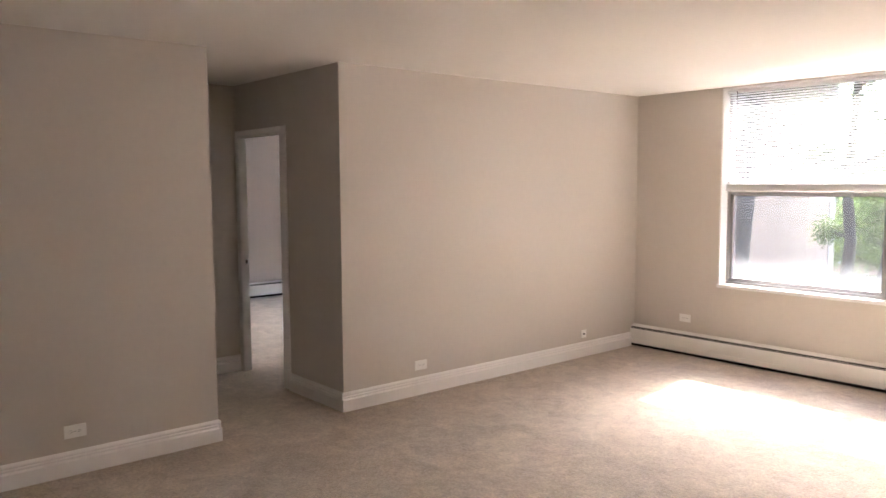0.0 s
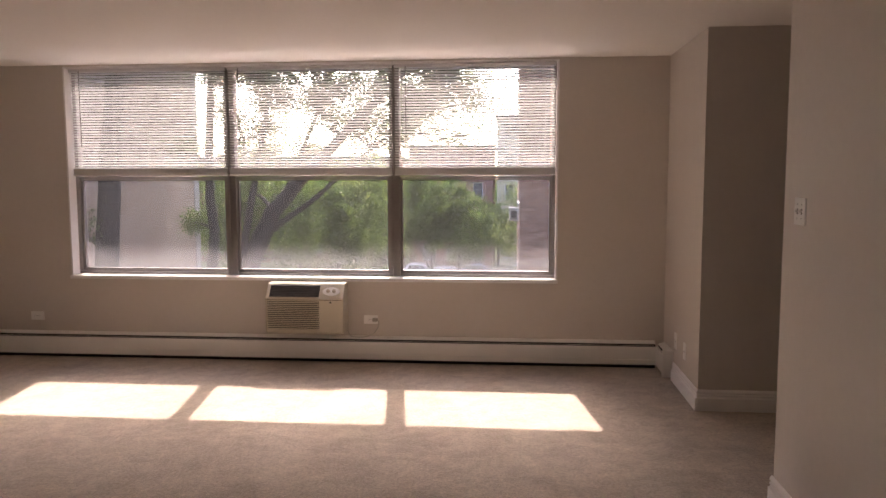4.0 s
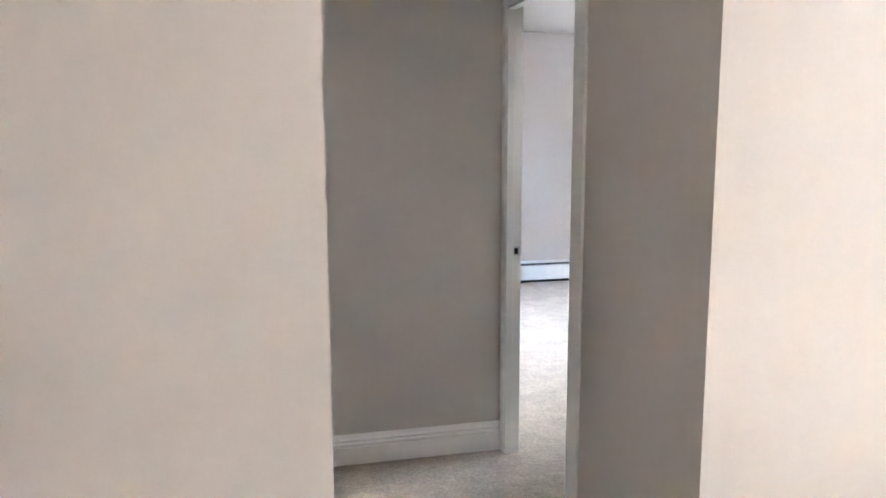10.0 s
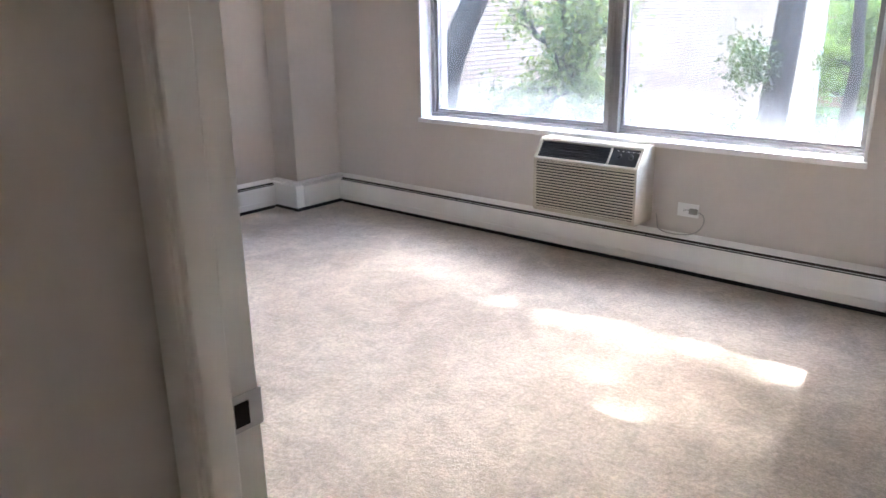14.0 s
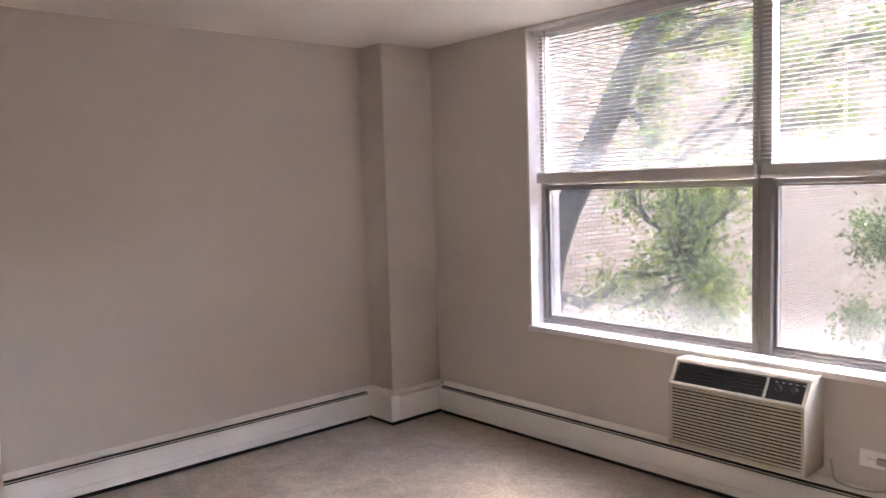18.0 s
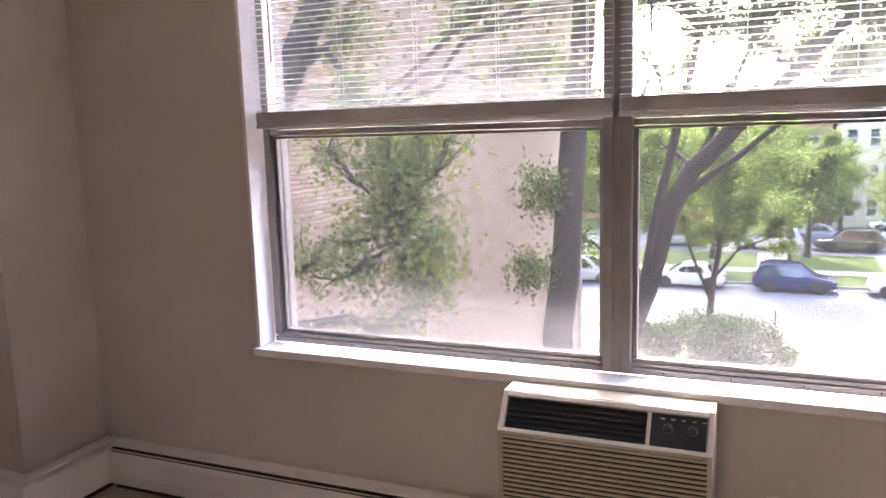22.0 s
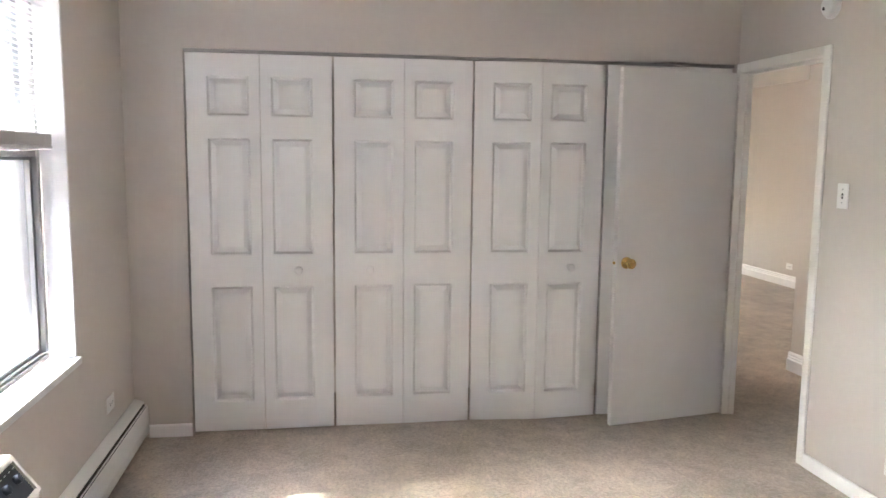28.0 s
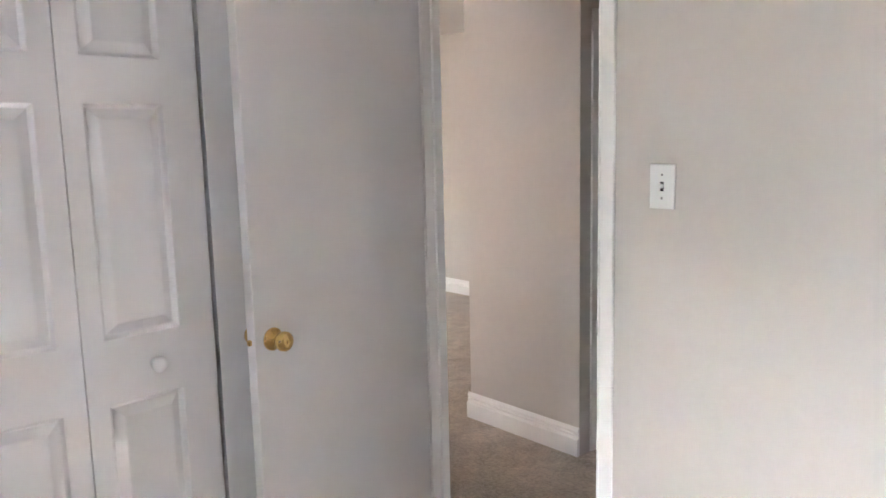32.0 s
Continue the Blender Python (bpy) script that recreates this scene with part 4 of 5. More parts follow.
def leaf_paint(name, c, spread=0.45):
    m = bpy.data.materials.new(name)
    n, l = nodes_of(m)
    b = n["Principled BSDF"]
    geo, ramp, mul = n.new("ShaderNodeNewGeometry"), n.new("ShaderNodeMapRange"), n.new("ShaderNodeVectorMath")
    ramp.inputs["To Min"].default_value, ramp.inputs["To Max"].default_value = 1 - spread, 1 + spread
    l.new(geo.outputs["Random Per Island"], ramp.inputs["Value"])
    mul.operation = "SCALE"
    mul.inputs[0].default_value = c
    l.new(ramp.outputs[0], mul.inputs["Scale"])
    l.new(mul.outputs[0], b.inputs["Base Color"])
    b.inputs["Roughness"].default_value = 0.5
    tr, mix = n.new("ShaderNodeBsdfTranslucent"), n.new("ShaderNodeMixShader")
    warm = n.new("ShaderNodeVectorMath")
    warm.operation = "MULTIPLY"
    warm.inputs[1].default_value = (1.35, 1.5, 0.8)
    l.new(mul.outputs[0], warm.inputs[0])
    l.new(warm.outputs[0], tr.inputs["Color"])
    mix.inputs[0].default_value = 0.5
    l.new(b.outputs[0], mix.inputs[1])
    l.new(tr.outputs[0], mix.inputs[2])
    l.new(mix.outputs[0], n["Material Output"].inputs["Surface"])
    return m


LEAF = leaf_paint("green_leaf", (0.10, 0.135, 0.05), 0.55)
LEAF_PALE = leaf_paint("pale_green_leaf", (0.17, 0.195, 0.085), 0.6)
LEAF_BRIGHT = leaf_paint("bright_green_leaf", (0.125, 0.165, 0.055), 0.6)
LEAF_DARK = leaf_paint("deep_green_leaf", (0.085, 0.135, 0.04))

# ---- ground ----
GROUND = setting("ground", boxes((-400, 400, -60, 700, G - 0.5, G - 0.15)), LAWN, "green grass ground reaching to the horizon", "ground")
setting("parking_lot_near", boxes((-9, 16, 0.3, 29.6, G - 0.2, G)), ASPH, "worn grey asphalt drive and parking lot", "driveway")
setting("apron", boxes((-4.2, 4.4, 29.6, 35.0, G - 0.2, G + 0.004), bevel=0.01), CONC, "pale concrete drive apron beside the street", "pavement")
setting("pavement_near", boxes((-80, -4.2, 31.0, 33.2, G - 0.2, G), (4.4, 80, 31.0, 33.2, G - 0.2, G)), CONC, "pale concrete pavement along the street", "pavement")
setting("lawn_strip", boxes((-80, -4.22, 33.22, 34.8, G - 0.2, G - 0.02), (4.42, 80, 33.22, 34.8, G - 0.2, G - 0.02), (4.42, 40, 29.62, 30.98, G - 0.2, G - 0.02), (-40, -4.22, 26.5, 30.98, G - 0.2, G - 0.02)), LAWN, "green grass verge between drive and street", "lawn")
setting("road", boxes((-200, 200, 35.02, 46.4, G - 0.3, G - 0.12)), ROAD, "pale worn asphalt street", "road")
setting("kerb_near", boxes((-80, -4.22, 34.82, 35.0, G - 0.2, G + 0.01), (4.42, 80, 34.82, 35.0, G - 0.2, G + 0.01), bevel=0.02), CONC, "pale concrete kerb on the near side of the street", "kerb")
setting("kerb_far", boxes((-120, 120, 46.42, 46.6, G - 0.2, G + 0.01), bevel=0.02), CONC, "pale concrete kerb on the far side of the street", "kerb")
setting("lawn_far", boxes((-120, 120, 46.62, 58.0, G - 0.2, G - 0.01)), LAWN, "green grass lawn across the street", "lawn")
setting("pavement_far", boxes((-120, 120, 50.0, 51.6, G - 0.1, G + 0.002)), CONC, "pale concrete pavement across the street", "pavement")
for n_, (x0, x1) in enumerate(((-3.0, -0.9), (4.6, 5.9))):
    setting("path_%d" % (n_ + 1), boxes((x0, x1, 46.3, 58.1, G - 0.1, G + 0.008), bevel=0.01), CONC, "pale concrete path crossing the lawn", "path")
setting("parking_lot_far", boxes((-60, 60, 58.02, 69.0, G - 0.2, G)), ROAD, "pale asphalt parking lot behind the lawn", "parking lot")
setting("kerb_drive", boxes((-3.0, -2.82, 21.5, 29.5, G - 0.05, G + 0.13), bevel=0.02), CONC, "pale concrete kerb beside the drive", "kerb")

MULCH = paint("brown_bark_mulch", (0.20, 0.14, 0.10), 0.95, grain=18, amount=0.4, bump=1.0, bump_scale=30, blotch=1.0)
setting("planting_bed", boxes((-8.98, -3.02, 22.6, 26.48, G - 0.1, G + 0.04), bevel=0.02), MULCH, "brown mulched planting bed beside the drive", "planting bed")


def bollard(x, y, z):
    ob = thing("bollard", "thin dark steel post beside the drive apron", "post", at=pose(x, y, z))
    part("pole", tube(bmesh.new(), (0, 0, -0.05), (0, 0, 1.0), 0.045, 0.04, 12), ACGRILLE, ob)
    part("cap", lathe(bmesh.new(), [(0.048, 0.99), (0.05, 1.02), (0.03, 1.05), (0.004, 1.06)], Matrix(), 12), ACGRILLE, ob)


bollard(-2.02, 34.60, G)


def kerb_island():
    ob = thing("kerb_island", "pale kerbed concrete island in the drive", "kerb", kind="structure")
    for nm, grow, top, mat in (("kerb_ring", 0.0, 0.15, CONC), ("island_top", -0.16, 0.156, ROAD)):
        bm = bmesh.new()
        m = Matrix.Translation((4.1, 22.9, G))
        ring = []
        for i in range(32):
            a = 6.28319 * i / 32
            sx, sy = 1.25 + grow, 0.62 + grow
            c, s = math.cos(a), math.sin(a)
            ring.append((sx * math.copysign(abs(c) ** 0.55, c), sy * math.copysign(abs(s) ** 0.55, s)))
        lo = [bm.verts.new(m @ Vector((x, y, 0))) for x, y in ring]
        hi = [bm.verts.new(m @ Vector((x * 0.985, y * 0.97, top))) for x, y in ring]
        for i in range(32):
            bm.faces.new((lo[i], lo[(i + 1) % 32], hi[(i + 1) % 32], hi[i]))
        bm.faces.new(hi)
        bm.faces.new(lo[::-1])
        part(nm, bm, mat, ob)


kerb_island()


# ---- buildings ----
def holed(bm, axis, at, thick, u0, u1, z0, z1, holes):
    """Adds a wall slab with openings (u0, u1, z0, z1). axis 'x': the slab stands at x = at and runs along y."""
    us = sorted({u0, u1, *[h[0] for h in holes], *[h[1] for h in holes]})
    zs = sorted({z0, z1, *[h[2] for h in holes], *[h[3] for h in holes]})
    for a, b in zip(us, us[1:]):
        run = None
        for c, d in list(zip(zs, zs[1:])) + [(z1, None)]:
            solid = d is not None and not any(h[0] <= (a + b) / 2 <= h[1] and h[2] <= (c + d) / 2 <= h[3] for h in holes)
            if solid and run is None:
                run = c
            if not solid and run is not None:
                if axis == "x":
                    box(bm, at, at + thick, a, b, run, c)
                else:
                    box(bm, a, b, at, at + thick, run, c)
                run = None
    return bm


def outer_window(parent, x, y0, y1, z0, z1, shade, rows=2, name="window"):
    """A window in a wall that faces -x: frame, bars, panes, blind and sill."""
    w = part(name, boxes((x + 0.06, x + 0.12, y0, y0 + 0.07, z0, z1), (x + 0.06, x + 0.12, y1 - 0.07, y1, z0, z1),
                         (x + 0.06, x + 0.12, y0 + 0.07, y1 - 0.07, z0, z0 + 0.07), (x + 0.06, x + 0.12, y0 + 0.07, y1 - 0.07, z1 - 0.07, z1)), TRIM_OUT, parent)
    ym, zm = (y0 + y1) / 2, z0 + (z1 - z0) * 0.52
    part("mullion", boxes((x + 0.05, x + 0.115, ym - 0.06, ym + 0.06, z0 + 0.07, z1 - 0.07)), TRIM_OUT, w)
    for a, b in ((y0 + 0.07, ym - 0.06), (ym + 0.06, y1 - 0.07)):
        part("transom", boxes((x + 0.055, x + 0.112, a, b, zm - 0.035, zm + 0.035)), TRIM_OUT, w)
        for c, d in ((z0 + 0.07, zm - 0.035), (zm + 0.035, z1 - 0.07)):
            part("pane", boxes((x + 0.085, x + 0.091, a, b, c, d)), OUTPANE, w)
        if shade:
            part("blind", boxes((x + 0.17, x + 0.18, a, b, z1 - (z1 - z0) * shade, z1 - 0.06)), CURTAIN, w)
    part("sill", boxes((x - 0.06, x + 0.06, y0 - 0.08, y1 + 0.08, z0 - 0.07, z0), bevel=0.01), TRIM_OUT, w)
    return w


def outer_ac(parent, x, y, z, w=0.66, h=0.42):
    """A room air conditioner standing out of a wall that faces -x."""
    a = part("air_conditioner", boxes((x - 0.32, x + 0.05, y - w / 2, y + w / 2, z, z + h), bevel=0.02), ACBOX, parent)
    part("rear_grille", boxes((x - 0.330, x - 0.321, y - w / 2 + 0.045, y + w / 2 - 0.045, z + 0.04, z + h - 0.04)), ACGRILLE, a, "dark condenser grille")
    for k in range(6):
        zz = z + 0.075 + k * (h - 0.15) / 5
        part("bar", boxes((x - 0.336, x - 0.3305, y - w / 2 + 0.045, y + w / 2 - 0.045, zz - 0.007, zz + 0.007)), ACBOX, a)
    part("side_vent", boxes((x - 0.27, x - 0.08, y - w / 2 - 0.004, y - w / 2 - 0.0005, z + 0.06, z + h - 0.08)), ACGRILLE, a)
    part("top_cover", boxes((x - 0.335, x + 0.04, y - w / 2 - 0.01, y + w / 2 + 0.01, z + h + 0.002, z + h + 0.022), bevel=0.005), TRIM_OUT, a)


def outer_glass():
    m = bpy.data.materials.new("grey_reflection_glass")
    n, l = nodes_of(m)
    g, t, mix = n["Principled BSDF"], n.new("ShaderNodeBsdfTransparent"), n.new("ShaderNodeMixShader")
    # grey base colour stands in for sky reflected in the panes
    g.inputs["Base Color"].default_value = (0.22, 0.235, 0.24, 1)
    g.inputs["Roughness"].default_value, g.inputs["Specular IOR Level"].default_value = 0.05, 0.9
    t.inputs["Color"].default_value = (0.85, 0.88, 0.88, 1)
    mix.inputs[0].default_value = 0.28
    l.new(t.outputs[0], mix.inputs[1])
    l.new(g.outputs[0], mix.inputs[2])
    l.new(mix.outputs[0], n["Material Output"].inputs["Surface"])
    return m


OUTPANE = outer_glass()
ROOFING = paint("dark_roofing", (0.06, 0.058, 0.055), 0.9, grain=8, amount=0.2)
SILLS = (3.56, 0.69, -2.18, -5.05)


RED_SHADES = ((0.0, (0.19, 0.10, 0.078, 1)), (0.3, (0.31, 0.17, 0.122, 1)), (0.7, (0.43, 0.25, 0.178, 1)), (1.0, (0.60, 0.41, 0.30, 1)))
TAN_SHADES = ((0.0, (0.37, 0.265, 0.195, 1)), (0.4, (0.47, 0.35, 0.26, 1)), (0.75, (0.53, 0.405, 0.305, 1)), (1.0, (0.60, 0.47, 0.36, 1)))


def brick_piece_paint(name, random_of, shades):
    """Fired brick, each piece of its own shade."""
    m = paint(name, (1, 1, 1), 0.85, grain=60, amount=0.14, bump=0.6, bump_scale=120, blotch=0.8)
    n, l = nodes_of(m)
    b = n["Principled BSDF"]
    src = b.inputs["Base Color"].links[0].from_socket
    rnd = n.new(random_of)
    ramp, mul = n.new("ShaderNodeValToRGB"), n.new("ShaderNodeVectorMath")
    e = ramp.color_ramp.elements
    e[0].position, e[0].color = shades[0]
    e[1].position, e[1].color = shades[-1]
    for at, c in shades[1:-1]:
        k = e.new(at)
        k.color = c
    l.new(rnd.outputs["Random" if random_of == "ShaderNodeObjectInfo" else "Random Per Island"], ramp.inputs[0])
    mul.operation = "MULTIPLY"
    l.new(src, mul.inputs[0])
    l.new(ramp.outputs[0], mul.inputs[1])
    l.new(mul.outputs[0], b.inputs["Base Color"])
    return m


MORTAR = paint("pale_mortar", (0.68, 0.61, 0.53), 0.95, grain=40, amount=0.15, bump=0.5)
DARK_MORTAR = paint("brown_mortar", (0.10, 0.075, 0.06), 0.95, grain=40, amount=0.15, bump=0.5)
BRICKS = brick_piece_paint("laid_brick", "ShaderNodeNewGeometry", RED_SHADES)
BRICK_ONE = brick_piece_paint("single_brick", "ShaderNodeObjectInfo", RED_SHADES)
TAN_BRICKS = brick_piece_paint("laid_tan_brick", "ShaderNodeNewGeometry", TAN_SHADES)
TAN_ONE = brick_piece_paint("single_tan_brick", "ShaderNodeObjectInfo", TAN_SHADES)
# how a wall lies: place of (metres out of the wall, metres along it, height) on a wall at a given plane
FACES = {"-x": lambda at, o, u, z: (at - o, u, z), "+x": lambda at, o, u, z: (at + o, u, z), "-y": lambda at, o, u, z: (u, at - o, z)}


def lay_bricks(wall, face, at, y0, y1, z0, z1, holes=(), single=None, mats=(BRICKS, BRICK_ONE)):
    """Running bond on a wall, y0 to y1 along it. Bricks inside single (y0, y1, z0, z1) are pieces of their own, the rest one mesh."""
    rng = random.Random(5)
    L, Hh, gap, row = 0.203, 0.058, 0.0105, 0
    V, F, one = [], [], None
    put = FACES[face]
    z = z0 + 0.004
    while z + Hh < z1:
        y = y0 - (0.107 if row % 2 else 0.0)
        cuts = [(h[0], h[1]) for h in holes if h[2] - 0.01 < z + Hh / 2 < h[3] + 0.01]
        while y < y1:
            a, b = max(y, y0), min(y + L, y1)
            for h0, h1 in cuts:
                if a < h1 and b > h0:
                    if a < h0:
                        b = h0
                    elif b > h1:
                        a = h1
                    else:
                        b = a
            if b - a > 0.03:
                out = rng.uniform(0.0, 0.004)
                whole = b - a > L - 0.001
                if single and whole and single[0] < a and b < single[1] and single[2] < z and z + Hh < single[3]:
                    if one is None:
                        p0, p1 = put(0, 0, 0, 0), put(0, -0.014, L, Hh)
                        one = mesh_of("brick", box(bmesh.new(), p0[0], p1[0], p0[1], p1[1], 0, Hh), mats[1])
                    p = new("brick", one)
                    p.parent = wall
                    p.location = put(at, out, a, z)
                else:
                    i = len(V)
                    V += [put(at, out, a, z), put(at, out, b, z), put(at, out, b, z + Hh), put(at, out, a, z + Hh),
                          put(at, -0.012, a, z), put(at, -0.012, b, z), put(at, -0.012, b, z + Hh), put(at, -0.012, a, z + Hh)]
                    quads = [(i, i + 3, i + 2, i + 1), (i, i + 1, i + 5, i + 4), (i + 3, i + 7, i + 6, i + 2), (i, i + 4, i + 7, i + 3), (i + 1, i + 2, i + 6, i + 5)]
                    F += quads if face == "-x" else [q[::-1] for q in quads]
            y += L + gap
        z += Hh + gap + 0.003
        row += 1
    me = bpy.data.meshes.new("brickwork")
    me.from_pydata(V, [], F)
    me.materials.append(mats[0])
    ob = new("brickwork", me)
    ob.parent = wall
    ob["kind"] = "stuff"


def red_block():
    ob = thing("apartment_building", "red-brown brick apartment block with room air conditioners under its windows", "building")
    wins_b = [(6.25, 9.05, s, s + 1.75) for s in SILLS] 
    wins_a = [(12.9, 15.7, s, s + 1.75) for s in SILLS]
    wins_c = [(18.0, 21.0, s, s + 1.75) for s in SILLS]
    wins_d = [(0.45, 3.25, s, s + 1.75) for s in SILLS]
    mortar = part("main_wall", holed(bmesh.new(), "x", 6.010, 0.29, 0.32, 17.15, -6.8, 8.2, wins_a + wins_b + wins_d), MORTAR, ob, "pale recessed mortar behind the bricks")
    lay_bricks(mortar, "-x", 6.0, 0.33, 17.15, -6.8, 8.2, wins_a + wins_b + wins_d, (3.45, 5.6, 0.0, 2.02))
    front = part("projecting_wall", holed(bmesh.new(), "x", 4.842, 0.29, 17.162, 28.9, -6.8, 8.2, wins_c), MORTAR, ob, "pale recessed mortar behind the bricks")
    lay_bricks(front, "-x", 4.83, 17.15, 28.9, -6.8, 8.2, wins_c)
    side = part("return_wall", boxes((5.134, 6.008, 17.162, 17.45, -6.8, 8.2)), MORTAR, ob, "pale recessed mortar behind the bricks")
    lay_bricks(side, "-y", 17.15, 4.842, 6.0, -6.8, 8.2)
    part("near_end_wall", boxes((6.302, 18.0, 0.32, 0.339, -6.8, 8.2)), RED_BRICK, ob)
    part("end_wall", boxes((5.132, 18.0, 28.6, 28.9, -6.8, 8.2)), RED_BRICK, ob)
    part("far_wall", boxes((18.0, 18.3, 0.32, 28.9, G, 8.2)), RED_BRICK, ob)
    part("roof", boxes((4.7, 18.4, 17.0, 29.0, 8.2, 8.45), (5.9, 18.4, 0.32, 16.998, 8.2, 8.45)), ROOFING, ob)
    part("parapet_cap", boxes((4.70, 5.2, 17.05, 28.95, 8.455, 8.55), (5.88, 6.35, 0.32, 17.04, 8.455, 8.55)), TRIM_OUT, ob)
    part("underside", boxes((5.13, 18.0, 17.45, 28.6, -6.8, -6.5), (6.3, 18.0, 0.34, 17.44, -6.8, -6.5)), CONC, ob)
    part("undercroft_back_wall", boxes((11.5, 11.8, 3.9, 28.6, G, -6.802)), RED_BRICK, ob)
    # near-black slab paints the dimness of rooms behind the windows
    part("room_shade_backing", boxes((9.0, 9.1, 0.34, 28.5, -6.4, 8.1)), DARK, ob, "near-black slab standing in for unlit rooms behind the panes")
    part("floor_slab", boxes((6.31, 8.99, 0.34, 17.4, -5.9, -5.7), (6.31, 8.99, 0.34, 17.4, -3.0, -2.8), (6.31, 8.99, 0.34, 17.4, -0.15, 0.05), (6.31, 8.99, 0.34, 17.4, 2.75, 2.95),
                             (5.14, 8.99, 17.5, 28.5, -5.9, -5.7), (5.14, 8.99, 17.5, 28.5, -3.0, -2.8), (5.14, 8.99, 17.5, 28.5, -0.15, 0.05), (5.14, 8.99, 17.5, 28.5, 2.75, 2.95)), CONC, ob)
    for x, y in ((5.05, 17.35), (6.2, 14.4), (6.2, 9.6), (6.2, 4.6), (5.05, 23.2), (5.05, 28.4)):
        part("pillar", boxes((x - 0.17, x + 0.17, y - 0.17, y + 0.17, G, -6.802), bevel=0.02), TRIM_OUT, ob)
    part("sign_plate", boxes((4.80, 4.829, 20.2, 21.0, -6.8, -6.15), bevel=0.005), TRIM_OUT, ob, "plain white sign plate")
    for i, s in enumerate(SILLS):
        outer_window(ob, 6.0, 12.9, 15.7, s, s + 1.75, (0.45, 0.5, 0.4, 0.3)[i])
        outer_window(ob, 6.0, 6.25, 9.05, s, s + 1.75, (0.9, 0.5, 0.55, 0.5)[i])
        outer_window(ob, 4.83, 18.0, 21.0, s, s + 1.75, (0.3, 0.2, 0.48, 0.45)[i])
        outer_window(ob, 6.0, 0.45, 3.25, s, s + 1.75, 0.5)
        outer_ac(ob, 6.0, 2.6, s - 0.62)
        outer_ac(ob, 6.0, 14.2, s - 0.62)
        outer_ac(ob, 6.0, 8.5, s - 0.62)
        outer_ac(ob, 6.0, 6.9, s - 0.62, w=0.74)
        outer_ac(ob, 4.83, 19.3, s - 0.62, w=0.6)


red_block()


def tan_block():
    ob = thing("apartment_building", "tan brick apartment block with a blank side wall", "building")
    blank = part("side_wall", boxes((-9.3, -9.012, -2.0, 25.6, G - 0.1, 10.0)), DARK_MORTAR, ob, "brown recessed mortar behind the bricks")
    lay_bricks(blank, "+x", -9.0, -1.99, 25.58, G, 9.98, (), (6.6, 8.7, 0.0, 2.05), (TAN_BRICKS, TAN_ONE))
    part("corner_strip", boxes((-9.3, -8.985, 25.6, 26.1, G - 0.1, 10.0)), CONC, ob, "pale corner strip")
    part("front_wall", boxes((-28.0, -9.302, 25.7, 26.0, G - 0.1, 10.0)), TAN_BRICK, ob)
    part("rear_wall", boxes((-28.0, -9.302, -2.0, -1.7, G - 0.1, 10.0)), TAN_BRICK, ob)
    part("outer_wall", boxes((-28.3, -28.0, -2.0, 26.0, G - 0.1, 10.0)), TAN_BRICK, ob)
    part("roof", boxes((-28.3, -9.0, -2.0, 26.1, 10.002, 10.25)), ROOFING, ob)


tan_block()


def far_block(name, label, x0, x1, y, depth, top, mat, wins, storey):
    """A far building with real openings in its street front."""
    ob = thing(name, label, "building")
    holes = []
    for (a, b) in wins:
        z = G + 1.0
        while z + 1.6 < top - 0.3:
            holes.append((a, b, z, z + 1.6))
            z += storey
    part("front_wall", holed(bmesh.new(), "y", y, 0.35, x0, x1, G - 0.1, top, holes), mat, ob)
    part("side_wall", boxes((x0, x0 + 0.3, y + 0.352, y + depth, G - 0.1, top)), mat, ob)
    part("side_wall", boxes((x1 - 0.3, x1, y + 0.352, y + depth, G - 0.1, top)), mat, ob)
    part("rear_wall", boxes((x0 + 0.302, x1 - 0.302, y + depth - 0.3, y + depth, G - 0.1, top)), mat, ob)
    part("roof", boxes((x0 - 0.2, x1 + 0.2, y - 0.2, y + depth + 0.2, top + 0.002, top + 0.3)), ROOFING, ob)
    for a, b, c, d in holes:
        w = part("window", boxes((a, a + 0.08, y + 0.1, y + 0.18, c, d), (b - 0.08, b, y + 0.1, y + 0.18, c, d), (a + 0.08, b - 0.08, y + 0.1, y + 0.18, c, c + 0.08),
                                 (a + 0.08, b - 0.08, y + 0.1, y + 0.18, d - 0.08, d), (a + 0.08, b - 0.08, y + 0.1, y + 0.18, (c + d) / 2 - 0.04, (c + d) / 2 + 0.04)), TRIM_OUT, ob)
        part("pane", boxes((a + 0.02, b - 0.02, y + 0.19, y + 0.2, c, d)), OUTPANE, w)
        part("sill", boxes((a - 0.06, b + 0.06, y - 0.06, y + 0.1, c - 0.08, c)), TRIM_OUT, w)
    return ob


far_block("office_building", "buff masonry building with tall windows", 8.6, 30.0, 75.0, 14.0, 9.0, BUFF, [(x, x + 0.95) for x in (9.7, 11.6, 13.7, 15.7, 17.7, 21.0, 23.0, 26.0)], 4.3)
far_block("brick_house", "dark red brick building with small windows", -6.0, 2.6, 72.0, 12.0, 4.5, FAR_BRICK, [(-4.6, -3.5), (-2.2, -1.3), (0.6, 1.6)], 3.2)
far_block("apartment_house", "cream masonry building with white window frames", 3.0, 8.4, 74.0, 12.0, 7.6, CREAM, [(3.8, 4.7), (5.6, 6.5), (7.0, 7.8)], 3.1)
far_block("brick_house", "long dark red brick building behind trees", -42.0, -8.0, 78.0, 12.0, 3.5, FAR_BRICK, [(-38 + 4 * k, -36.6 + 4 * k) for k in range(7)], 3.1)


